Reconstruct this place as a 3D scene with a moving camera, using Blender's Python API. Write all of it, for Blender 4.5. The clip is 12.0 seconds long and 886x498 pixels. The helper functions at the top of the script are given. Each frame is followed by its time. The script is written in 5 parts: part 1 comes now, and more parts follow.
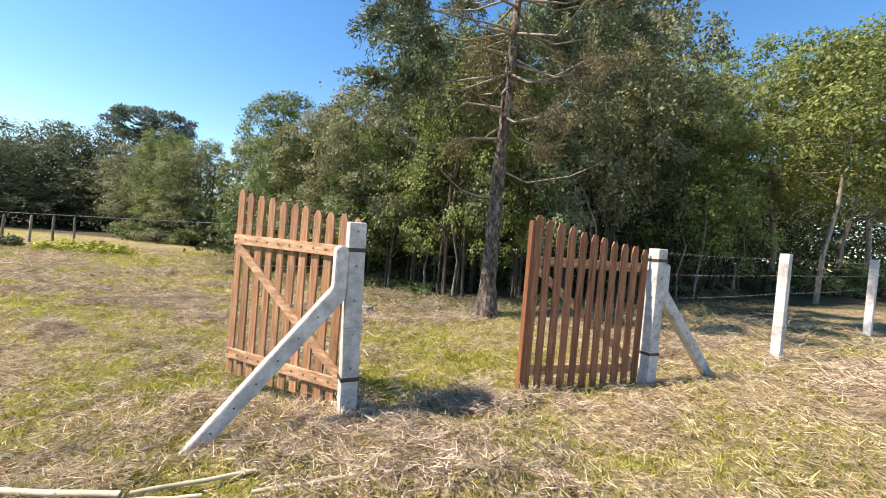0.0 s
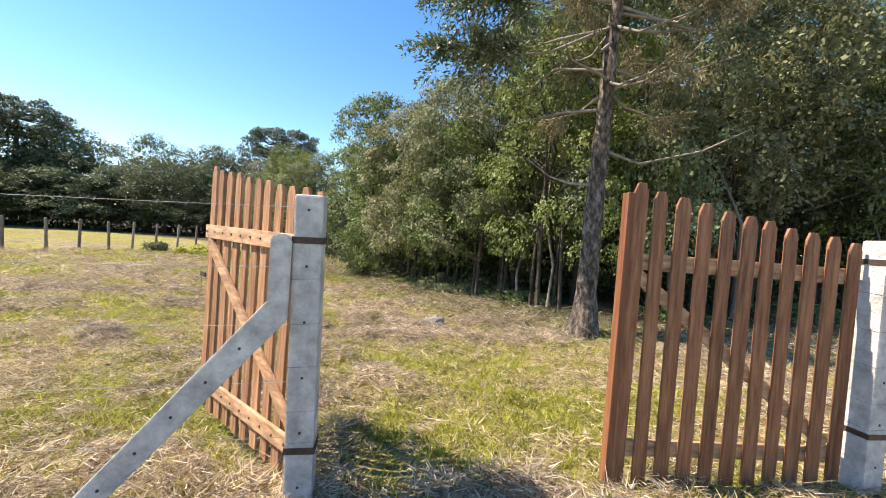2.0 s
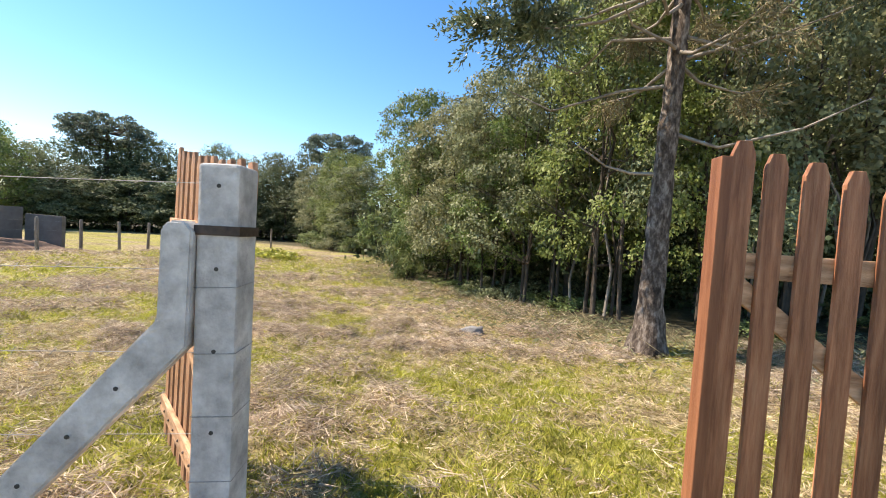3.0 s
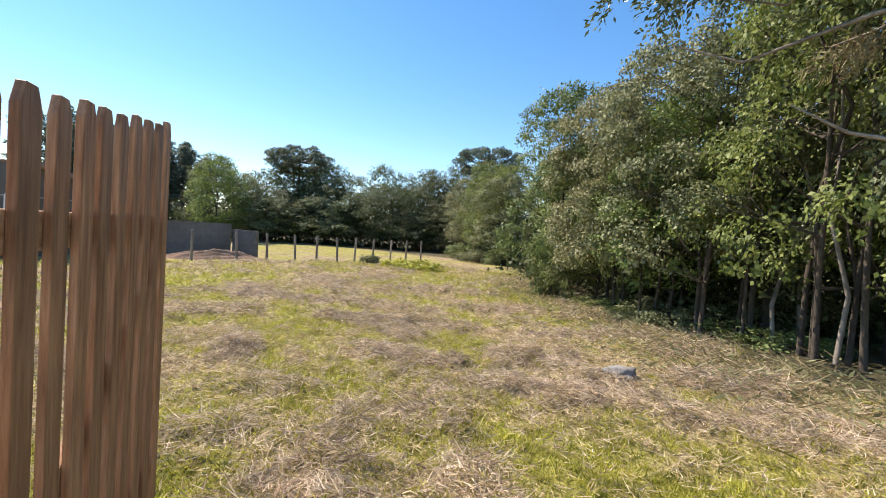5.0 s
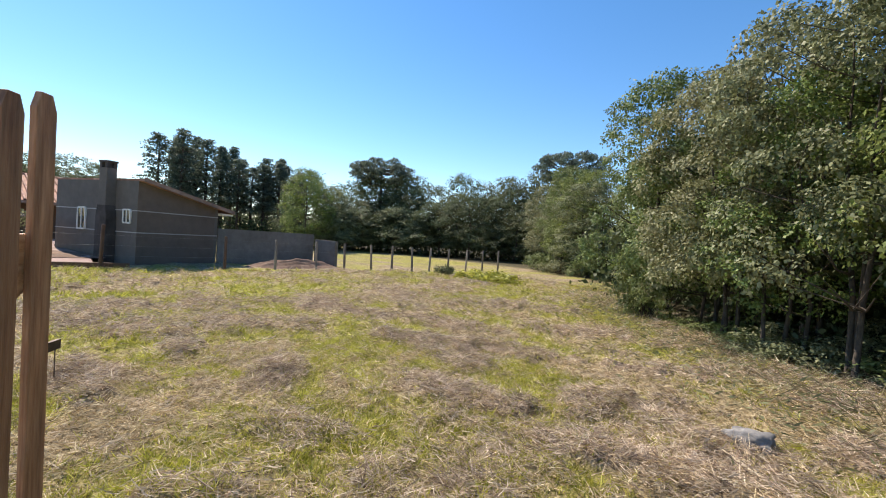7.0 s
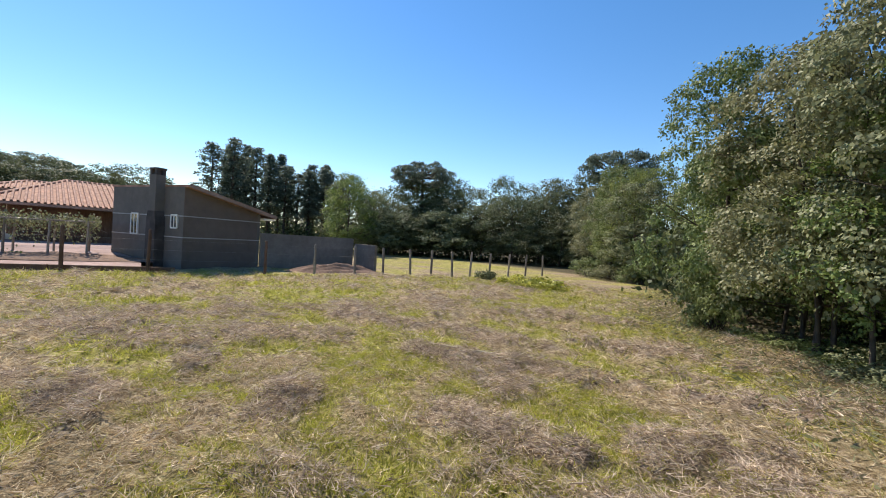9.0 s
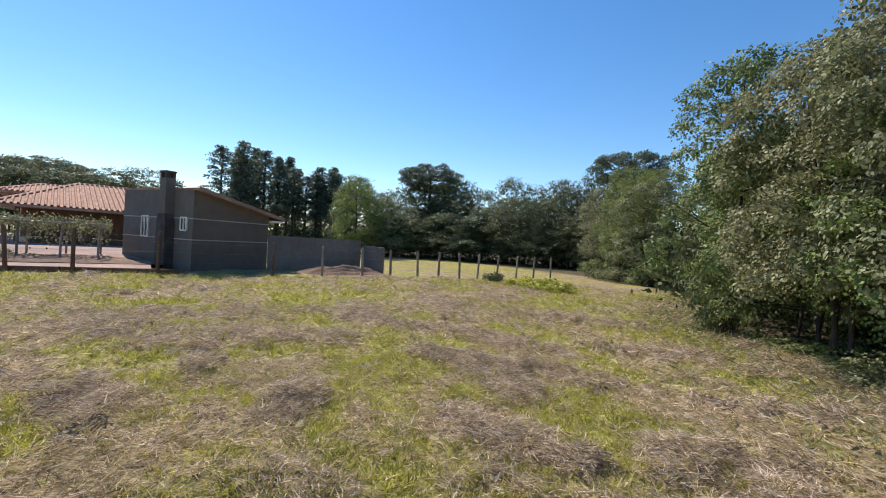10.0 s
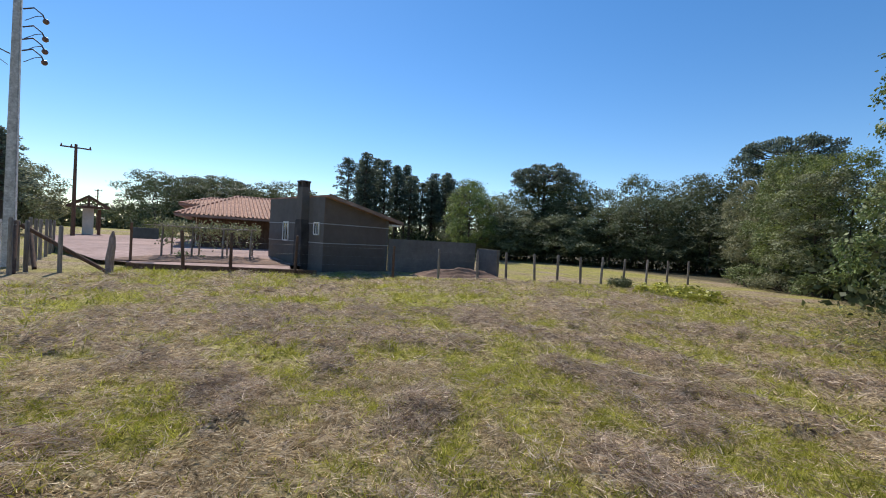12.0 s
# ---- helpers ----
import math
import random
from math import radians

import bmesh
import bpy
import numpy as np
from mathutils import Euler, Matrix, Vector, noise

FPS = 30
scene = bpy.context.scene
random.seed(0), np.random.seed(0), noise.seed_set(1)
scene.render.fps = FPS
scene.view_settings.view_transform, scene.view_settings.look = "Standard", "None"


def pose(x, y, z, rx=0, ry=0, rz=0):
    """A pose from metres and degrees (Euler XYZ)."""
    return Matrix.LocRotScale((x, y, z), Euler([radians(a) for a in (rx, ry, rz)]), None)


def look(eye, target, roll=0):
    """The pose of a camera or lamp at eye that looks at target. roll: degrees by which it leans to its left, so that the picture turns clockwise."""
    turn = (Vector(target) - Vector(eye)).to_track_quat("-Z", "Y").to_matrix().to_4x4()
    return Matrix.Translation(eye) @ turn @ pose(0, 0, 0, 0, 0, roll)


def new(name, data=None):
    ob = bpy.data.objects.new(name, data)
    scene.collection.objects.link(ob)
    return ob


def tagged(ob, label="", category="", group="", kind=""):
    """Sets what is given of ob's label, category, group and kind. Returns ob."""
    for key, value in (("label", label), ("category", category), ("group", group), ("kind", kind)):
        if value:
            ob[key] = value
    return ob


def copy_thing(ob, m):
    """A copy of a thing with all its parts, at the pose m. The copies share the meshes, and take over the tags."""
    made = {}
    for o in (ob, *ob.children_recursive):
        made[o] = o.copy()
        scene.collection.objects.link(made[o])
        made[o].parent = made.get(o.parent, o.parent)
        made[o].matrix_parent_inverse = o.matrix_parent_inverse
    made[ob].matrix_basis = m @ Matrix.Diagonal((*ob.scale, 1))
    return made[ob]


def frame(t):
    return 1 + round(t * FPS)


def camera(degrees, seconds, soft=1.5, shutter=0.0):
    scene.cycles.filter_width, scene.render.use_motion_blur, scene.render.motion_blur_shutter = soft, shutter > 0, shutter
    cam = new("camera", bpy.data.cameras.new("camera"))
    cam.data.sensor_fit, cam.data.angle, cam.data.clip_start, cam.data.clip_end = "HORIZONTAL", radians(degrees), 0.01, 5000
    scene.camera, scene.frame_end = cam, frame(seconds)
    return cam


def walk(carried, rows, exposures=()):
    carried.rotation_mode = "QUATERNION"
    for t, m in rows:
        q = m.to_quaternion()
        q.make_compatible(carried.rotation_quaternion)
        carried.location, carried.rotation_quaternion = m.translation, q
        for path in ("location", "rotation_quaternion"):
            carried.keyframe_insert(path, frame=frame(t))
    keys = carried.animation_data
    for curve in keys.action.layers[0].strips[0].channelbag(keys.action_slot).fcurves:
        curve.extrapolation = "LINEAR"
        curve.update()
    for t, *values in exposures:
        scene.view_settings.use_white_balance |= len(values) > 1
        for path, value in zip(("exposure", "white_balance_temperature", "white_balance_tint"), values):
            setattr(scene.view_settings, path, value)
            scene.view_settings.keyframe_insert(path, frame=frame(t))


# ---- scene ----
cam = camera(93.1, 12.0, soft=1.0)
METRES, EYE, TILT, LEAN, TURN = 6.7, 1.5, 0.0, 0.0, 0.0
ROWS = [
    (0.0, 0.0, 0.0, 0.0, 0.11, -1.36, -4.77),
    (0.5, 0.0264, 0.0602, -0.005, 3.07, -1.52, -4.61),
    (1.0, 0.0488, 0.1196, -0.0058, 4.53, -1.52, -4.51),
    (1.5, 0.0723, 0.1857, -0.009, 9.79, -1.53, -4.34),
    (2.0, 0.0793, 0.248, -0.0124, 15.24, -1.71, -4.25),
    (2.5, 0.084, 0.3111, -0.0164, 19.1, -1.77, -4.19),
    (3.0, 0.0877, 0.3784, -0.0174, 22.73, -1.83, -4.09),
    (5.0, 0.0487, 0.5806, -0.02, 43.39, -1.61, -3.79),
    (5.5, 0.0256, 0.6167, -0.0144, 49.65, -1.62, -3.74),
    (6.0, 0.0127, 0.6567, -0.0112, 52.24, -1.42, -3.72),
    (6.5, -0.0023, 0.6885, -0.0087, 53.47, -1.24, -3.7),
    (7.0, -0.0308, 0.7074, -0.009, 54.35, -1.1, -3.75),
    (9.0, -0.1276, 0.7906, -0.0082, 60.15, -0.92, -3.61),
    (9.5, -0.134, 0.7952, -0.0068, 60.62, -0.81, -3.58),
    (10.0, -0.136, 0.7964, -0.0082, 61.18, -0.72, -3.53),
    (10.5, -0.1441, 0.7907, -0.0117, 61.9, -0.69, -3.55),
    (11.0, -0.1605, 0.7864, -0.0166, 63.26, -0.73, -3.54),
    (11.5, -0.1967, 0.7931, -0.0181, 68.9, -0.96, -3.43),
    (12.0, -0.2366, 0.7979, -0.023, 76.23, -1.06, -3.22),
]
EXPOSURES = [(0.0, 0.98, 7050, 13), (1.0, 0.95, 6950, 13), (2.5, 1.10, 7100, 13), (5.0, 0.90, 7000, 13), (6.5, 0.73, 6850, 13), (9.5, 0.45, 6600, 13), (11.0, 0.35, 6500, 13), (11.5, 0.33, 6450, 13), (12.0, 0.13, 6300, 13)]
walk(cam, [(t, pose(0, 0, EYE, TILT, LEAN, TURN) @ pose(METRES * x, METRES * y, METRES * z, 90 + pitch, roll, yaw)) for t, x, y, z, yaw, pitch, roll in ROWS],
     exposures=EXPOSURES)

# ---- world, sun ----
SUN_EL, SUN_AZ = radians(49), math.atan2(-0.974, -0.226)
sky_world = bpy.data.worlds.new("sky")
scene.world = sky_world
sky_world.use_nodes = True
wn = sky_world.node_tree.nodes
sky_tex = wn.new("ShaderNodeTexSky")
sky_tex.sky_type, sky_tex.sun_disc = "NISHITA", False
sky_tex.sun_elevation, sky_tex.sun_rotation = SUN_EL, SUN_AZ
sky_tex.air_density, sky_tex.dust_density, sky_tex.ozone_density = 1.0, 0.05, 2.0
wn["Background"].inputs["Strength"].default_value = 0.13
sky_sat = wn.new("ShaderNodeHueSaturation")
sky_sat.inputs["Saturation"].default_value = 1.28
sky_world.node_tree.links.new(sky_tex.outputs[0], sky_sat.inputs["Color"])
sky_world.node_tree.links.new(sky_sat.outputs[0], wn["Background"].inputs["Color"])
sun_data = bpy.data.lights.new("sun", "SUN")
sun_data.energy, sun_data.angle, sun_data.color = 5.0, radians(0.55), (1.0, 0.915, 0.79)
sun_dir = Vector((math.sin(SUN_AZ) * math.cos(SUN_EL), math.cos(SUN_AZ) * math.cos(SUN_EL), math.sin(SUN_EL)))
sun_ob = new("sun", sun_data)
sun_ob.matrix_world = look(sun_dir * 60, (0, 0, 0))


# ---- materials ----
def ramp(nt, stops):
    r = nt.nodes.new("ShaderNodeValToRGB")
    e = r.color_ramp.elements
    while len(e) < len(stops):
        e.new(0.5)
    for k, (p, c) in enumerate(stops):
        e[k].position, e[k].color = p, (*c, 1)
    return r


def material(name, stops, scale=6.0, detail=6.0, rough=0.8, bump=0.2, bump_scale=40.0, metal=0.0, stretch=(1, 1, 1), per_object=0.0, stain=0.25, stain_scale=1.2, spec=0.3):
    """Two scales of variation: a grain through the ramp and large soft stains, with a fine relief."""
    m = bpy.data.materials.new(name)
    m.use_nodes = True
    nt = m.node_tree
    N, L = nt.nodes, nt.links
    b = N["Principled BSDF"]
    co = N.new("ShaderNodeTexCoord")
    mp = N.new("ShaderNodeMapping")
    mp.inputs["Scale"].default_value = stretch
    L.new(co.outputs["Object"], mp.inputs["Vector"])
    info = N.new("ShaderNodeObjectInfo")
    off = N.new("ShaderNodeVectorMath")
    off.operation = "SCALE"
    off.inputs[0].default_value = (13.0, 7.0, 5.0)
    L.new(info.outputs["Random"], off.inputs["Scale"])
    L.new(off.outputs[0], mp.inputs["Location"])
    n1 = N.new("ShaderNodeTexNoise")
    n1.inputs["Scale"].default_value, n1.inputs["Detail"].default_value, n1.inputs["Roughness"].default_value = scale, detail, 0.65
    L.new(mp.outputs[0], n1.inputs["Vector"])
    rp = ramp(nt, stops)
    L.new(n1.outputs["Fac"], rp.inputs["Fac"])
    n2 = N.new("ShaderNodeTexNoise")
    n2.inputs["Scale"].default_value, n2.inputs["Detail"].default_value = stain_scale, 4.0
    L.new(mp.outputs[0], n2.inputs["Vector"])
    mr = N.new("ShaderNodeMapRange")
    mr.inputs["From Min"].default_value, mr.inputs["From Max"].default_value = 0.3, 0.7
    mr.inputs["To Min"].default_value, mr.inputs["To Max"].default_value = 1.0 - stain, 1.0 + stain
    L.new(n2.outputs["Fac"], mr.inputs["Value"])
    val = N.new("ShaderNodeMath")
    val.operation = "MULTIPLY_ADD"
    val.inputs[1].default_value, val.inputs[2].default_value = 2 * per_object, 1.0 - per_object
    L.new(info.outputs["Random"], val.inputs[0])
    mul = N.new("ShaderNodeMath")
    mul.operation = "MULTIPLY"
    L.new(mr.outputs[0], mul.inputs[0])
    L.new(val.outputs[0], mul.inputs[1])
    hs = N.new("ShaderNodeHueSaturation")
    L.new(rp.outputs[0], hs.inputs["Color"])
    L.new(mul.outputs[0], hs.inputs["Value"])
    L.new(hs.outputs[0], b.inputs["Base Color"])
    b.inputs["Roughness"].default_value, b.inputs["Metallic"].default_value = rough, metal
    b.inputs["Specular IOR Level"].default_value = spec
    if bump:
        n3 = N.new("ShaderNodeTexNoise")
        n3.inputs["Scale"].default_value, n3.inputs["Detail"].default_value = bump_scale, 5.0
        L.new(mp.outputs[0], n3.inputs["Vector"])
        bp = N.new("ShaderNodeBump")
        bp.inputs["Strength"].default_value, bp.inputs["Distance"].default_value = bump, 0.02
        L.new(n3.outputs["Fac"], bp.inputs["Height"])
        L.new(bp.outputs[0], b.inputs["Normal"])
    return m


def leaf_material(name, stops, trans=0.35, rough=0.5, hue=0.04, gloss=0.35, patch=1.4, spread_v=0.3):
    """Leaves: each leaf its own tone, light passing through, a waxy gloss."""
    m = bpy.data.materials.new(name)
    m.use_nodes = True
    nt = m.node_tree
    N, L = nt.nodes, nt.links
    b = N["Principled BSDF"]
    geo = N.new("ShaderNodeNewGeometry")
    rp = ramp(nt, stops)
    L.new(geo.outputs["Random Per Island"], rp.inputs["Fac"])
    co = N.new("ShaderNodeTexCoord")
    ns = N.new("ShaderNodeTexNoise")
    ns.inputs["Scale"].default_value, ns.inputs["Detail"].default_value = patch, 3.0
    L.new(co.outputs["Object"], ns.inputs["Vector"])
    info = N.new("ShaderNodeObjectInfo")
    hmix = N.new("ShaderNodeMath")
    hmix.operation = "MULTIPLY_ADD"
    hmix.inputs[1].default_value, hmix.inputs[2].default_value = hue, 0.5 - hue / 2
    L.new(info.outputs["Random"], hmix.inputs[0])
    hs = N.new("ShaderNodeHueSaturation")
    L.new(hmix.outputs[0], hs.inputs["Hue"])
    vr = N.new("ShaderNodeMapRange")
    vr.inputs["From Min"].default_value, vr.inputs["From Max"].default_value = 0.3, 0.7
    vr.inputs["To Min"].default_value, vr.inputs["To Max"].default_value = 1.0 - spread_v, 1.0 + spread_v
    L.new(ns.outputs["Fac"], vr.inputs["Value"])
    L.new(vr.outputs[0], hs.inputs["Value"])
    L.new(rp.outputs[0], hs.inputs["Color"])
    L.new(hs.outputs[0], b.inputs["Base Color"])
    b.inputs["Roughness"].default_value = rough
    b.inputs["Specular IOR Level"].default_value = gloss
    tr = N.new("ShaderNodeBsdfTranslucent")
    L.new(hs.outputs[0], tr.inputs["Color"])
    mx = N.new("ShaderNodeMixShader")
    mx.inputs["Fac"].default_value = trans
    L.new(b.outputs[0], mx.inputs[1])
    L.new(tr.outputs[0], mx.inputs[2])
    L.new(mx.outputs[0], N["Material Output"].inputs["Surface"])
    return m


M_wood = material("gate_wood", [(0.3, (0.21, 0.098, 0.05)), (0.5, (0.365, 0.192, 0.103)), (0.72, (0.50, 0.30, 0.18))], scale=5, rough=0.6, bump=0.3, bump_scale=30, stretch=(9, 9, 0.7), per_object=0.18, stain=0.28, stain_scale=3)
M_wood_dark = material("gate_wood_red", [(0.3, (0.15, 0.055, 0.026)), (0.5, (0.27, 0.112, 0.055)), (0.72, (0.37, 0.18, 0.095))], scale=5, rough=0.55, bump=0.3, bump_scale=30, stretch=(9, 9, 0.7), per_object=0.2, stain=0.3, stain_scale=3)
M_wood_rail = material("rail_wood", [(0.3, (0.26, 0.125, 0.065)), (0.45, (0.45, 0.26, 0.145)), (0.7, (0.60, 0.39, 0.25))], scale=6, rough=0.6, bump=0.3, stretch=(1.5, 6, 6), per_object=0.1, stain=0.35, stain_scale=4)
M_wood_red = material("stile_wood", [(0.3, (0.17, 0.062, 0.029)), (0.7, (0.29, 0.122, 0.06))], scale=5, rough=0.55, bump=0.2, stretch=(8, 8, 0.6), stain=0.2)
M_concrete = material("concrete", [(0.3, (0.36, 0.34, 0.325)), (0.55, (0.54, 0.515, 0.495)), (0.75, (0.66, 0.635, 0.61))], scale=14, rough=0.9, bump=0.45, bump_scale=60, stain=0.25, stain_scale=5)
M_hole = material("hole_shadow", [(0.3, (0.05, 0.045, 0.04)), (0.7, (0.08, 0.07, 0.06))], scale=30)
M_iron = material("old_iron", [(0.3, (0.06, 0.05, 0.045)), (0.7, (0.14, 0.10, 0.08))], scale=20, rough=0.6, metal=0.6, bump=0.2)
M_wire = material("zinc_wire", [(0.3, (0.22, 0.21, 0.20)), (0.7, (0.36, 0.35, 0.33))], scale=30, rough=0.7, metal=0.3, bump=0)
M_bark = material("bark", [(0.36, (0.035, 0.026, 0.02)), (0.5, (0.105, 0.08, 0.064)), (0.66, (0.27, 0.23, 0.195))], scale=9, rough=0.95, bump=1.0, bump_scale=13, stretch=(1.8, 1.8, 0.8), stain=0.4, stain_scale=2.5)
M_bark_pale = material("pale_bark", [(0.3, (0.15, 0.125, 0.105)), (0.7, (0.33, 0.29, 0.25))], scale=9, rough=0.9, bump=0.5, stretch=(1, 1, 0.5), stain=0.3, per_object=0.2)
M_bark_dark = material("dark_bark", [(0.3, (0.04, 0.032, 0.026)), (0.7, (0.115, 0.092, 0.072))], scale=9, rough=0.95, bump=0.5, stretch=(1, 1, 0.5), per_object=0.2)
M_twig = material("dry_branch", [(0.3, (0.16, 0.13, 0.11)), (0.7, (0.36, 0.32, 0.27))], scale=10, rough=0.9, bump=0.3)
M_leaf_a = leaf_material("broad_leaf", [(0.0, (0.105, 0.14, 0.045)), (0.5, (0.165, 0.21, 0.07)), (0.9, (0.23, 0.27, 0.105)), (1.0, (0.29, 0.31, 0.155))], trans=0.27, gloss=0.24, rough=0.55)
M_leaf_b = leaf_material("dusty_leaf", [(0.0, (0.135, 0.15, 0.075)), (0.5, (0.215, 0.23, 0.115)), (1.0, (0.31, 0.325, 0.18))], trans=0.3, gloss=0.24, rough=0.55)
M_leaf_c = leaf_material("fresh_leaf", [(0.0, (0.12, 0.16, 0.042)), (0.5, (0.185, 0.235, 0.066)), (1.0, (0.28, 0.32, 0.11))], trans=0.36, gloss=0.24, rough=0.55)
M_leaf_far = leaf_material("far_leaf", [(0.0, (0.07, 0.088, 0.042)), (0.5, (0.118, 0.14, 0.066)), (1.0, (0.19, 0.21, 0.11))], trans=0.3, gloss=0.25, rough=0.6, patch=0.5)
# darker copy of the leaf colours; the wood's inner shade is painted in
M_leaf_shaded = leaf_material("shade_darkened_leaf", [(0.0, (0.04, 0.055, 0.024)), (0.5, (0.075, 0.095, 0.04)), (1.0, (0.13, 0.15, 0.07))], trans=0.2, gloss=0.2, rough=0.6)
M_needle = leaf_material("stiff_needle", [(0.0, (0.06, 0.09, 0.05)), (0.6, (0.13, 0.17, 0.095)), (1.0, (0.24, 0.27, 0.16))], trans=0.18, rough=0.4)
M_needle_dry = leaf_material("dry_needle", [(0.0, (0.14, 0.105, 0.065)), (1.0, (0.30, 0.24, 0.15))], trans=0.15, rough=0.8, gloss=0.1)
# far needles: tone lifted so that distance haze sits in the colour
M_pine = leaf_material("hazed_pine_needle", [(0.0, (0.075, 0.105, 0.085)), (1.0, (0.19, 0.23, 0.165))], trans=0.5, gloss=0.3, rough=0.6)
M_straw = leaf_material("straw", [(0.0, (0.24, 0.165, 0.085)), (0.45, (0.50, 0.385, 0.215)), (1.0, (0.78, 0.67, 0.45))], trans=0.3, rough=0.6, hue=0.01, gloss=0.3, patch=4.0, spread_v=0.35)
M_hay = leaf_material("brown_hay", [(0.0, (0.18, 0.12, 0.09)), (0.5, (0.44, 0.345, 0.25)), (1.0, (0.76, 0.64, 0.49))], trans=0.25, rough=0.7, hue=0.01, gloss=0.25, patch=3.0, spread_v=0.4)
M_grass = leaf_material("grass", [(0.0, (0.18, 0.19, 0.025)), (0.5, (0.38, 0.375, 0.055)), (1.0, (0.60, 0.56, 0.14))], trans=0.45, rough=0.45, hue=0.01, patch=3.0, spread_v=0.35)
M_plaster = material("dark_plaster", [(0.3, (0.124, 0.112, 0.102)), (0.7, (0.155, 0.140, 0.127))], scale=3, rough=0.9, bump=0.15, stain=0.12, stain_scale=0.6)
M_plaster_side = material("brown_plaster", [(0.3, (0.126, 0.099, 0.084)), (0.7, (0.156, 0.123, 0.105))], scale=3, rough=0.9, bump=0.15, stain=0.12, stain_scale=0.6)
M_soot = material("sooty_plaster", [(0.3, (0.05, 0.045, 0.045)), (0.7, (0.09, 0.08, 0.075))], scale=3, rough=0.95)
M_white = material("white_paint", [(0.3, (0.70, 0.69, 0.66)), (0.7, (0.80, 0.79, 0.76))], scale=4, rough=0.7, bump=0.05, stain=0.08)
M_cream = material("cream_wall", [(0.3, (0.62, 0.55, 0.46)), (0.7, (0.72, 0.64, 0.54))], scale=3, rough=0.85, stain=0.1)
M_block = material("block_wall", [(0.3, (0.15, 0.135, 0.125)), (0.7, (0.20, 0.185, 0.17))], scale=4, rough=0.95, bump=0.3, stain=0.18, stain_scale=0.9)
M_tile = material("clay_tile", [(0.3, (0.25, 0.125, 0.085)), (0.5, (0.36, 0.20, 0.14)), (0.72, (0.46, 0.29, 0.21))], scale=5, rough=0.85, bump=0.3, stain=0.25, stain_scale=1.5)
M_eave = material("eave_timber", [(0.3, (0.24, 0.155, 0.12)), (0.7, (0.36, 0.25, 0.20))], scale=6, rough=0.85, stain=0.2)
M_dark_wood = material("dark_timber", [(0.3, (0.09, 0.05, 0.035)), (0.7, (0.17, 0.10, 0.065))], scale=6, rough=0.8, stretch=(2, 2, 0.5), per_object=0.2)
M_grey_wood = material("weathered_timber", [(0.3, (0.17, 0.14, 0.115)), (0.7, (0.34, 0.29, 0.245))], scale=8, rough=0.95, bump=0.5, stretch=(3, 3, 0.5), per_object=0.25)
M_soil = material("heaped_soil", [(0.3, (0.12, 0.072, 0.05)), (0.7, (0.24, 0.16, 0.115))], scale=5, rough=0.95, bump=0.6, bump_scale=20)
M_drive = material("packed_earth", [(0.3, (0.24, 0.165, 0.145)), (0.55, (0.33, 0.235, 0.205)), (0.75, (0.40, 0.305, 0.27))], scale=2.5, rough=0.95, bump=0.4, bump_scale=15, stain=0.25, stain_scale=0.3)
M_band = material("pale_band", [(0.3, (0.34, 0.33, 0.32)), (0.7, (0.44, 0.43, 0.42))], scale=4, rough=0.8, stain=0.15)
M_pale_stump = material("pale_dead_wood", [(0.3, (0.22, 0.15, 0.125)), (0.7, (0.42, 0.32, 0.275))], scale=8, rough=0.95, bump=0.6, stretch=(3, 3, 0.5))
M_rock = material("field_stone", [(0.3, (0.11, 0.105, 0.10)), (0.7, (0.27, 0.26, 0.25))], scale=9, rough=0.95, bump=0.8, bump_scale=18)
M_bamboo = material("dry_cane", [(0.3, (0.42, 0.34, 0.22)), (0.7, (0.62, 0.54, 0.39))], scale=8, rough=0.55, bump=0.1, stretch=(0.5, 3, 3))
M_dark_panel = material("grey_board", [(0.3, (0.07, 0.075, 0.08)), (0.7, (0.11, 0.115, 0.12))], scale=5, rough=0.6)
M_glass = material("window_glass", [(0.3, (0.03, 0.035, 0.04)), (0.7, (0.05, 0.055, 0.06))], scale=3, rough=0.08, bump=0, spec=0.6)
M_porcelain = material("brown_insulator", [(0.3, (0.16, 0.08, 0.05)), (0.7, (0.24, 0.13, 0.09))], scale=3, rough=0.2, bump=0)


# ---- mesh helpers ----
def raw_mesh(name, verts, quads, mat, smooth=False):
    """A mesh from arrays: vertices (n, 3) and faces (m, k), all of k corners."""
    verts, quads = np.asarray(verts, np.float32), np.asarray(quads, np.int32)
    me = bpy.data.meshes.new(name)
    k = quads.shape[1]
    me.vertices.add(len(verts))
    me.vertices.foreach_set("co", verts.ravel())
    me.loops.add(quads.size)
    me.loops.foreach_set("vertex_index", quads.ravel())
    me.polygons.add(len(quads))
    me.polygons.foreach_set("loop_start", np.arange(0, quads.size, k, dtype=np.int32))
    if smooth:
        me.polygons.foreach_set("use_smooth", np.ones(len(quads), bool))
    me.update(calc_edges=True)
    me.materials.append(mat)
    return me


def part(name, bm, mat, parent=None, label="", smooth=False):
    """Links a bmesh (or a mesh) as one object under a thing or a part."""
    if isinstance(bm, bmesh.types.BMesh):
        me = bpy.data.meshes.new(name)
        bm.normal_update()
        bm.to_mesh(me)
        bm.free()
        me.materials.append(mat)
        if smooth:
            me.polygons.foreach_set("use_smooth", np.ones(len(me.polygons), bool))
    else:
        me = bm
    ob = new(name, me)
    if parent is not None:
        ob.parent = parent
    if label:
        ob["label"] = label
    return ob


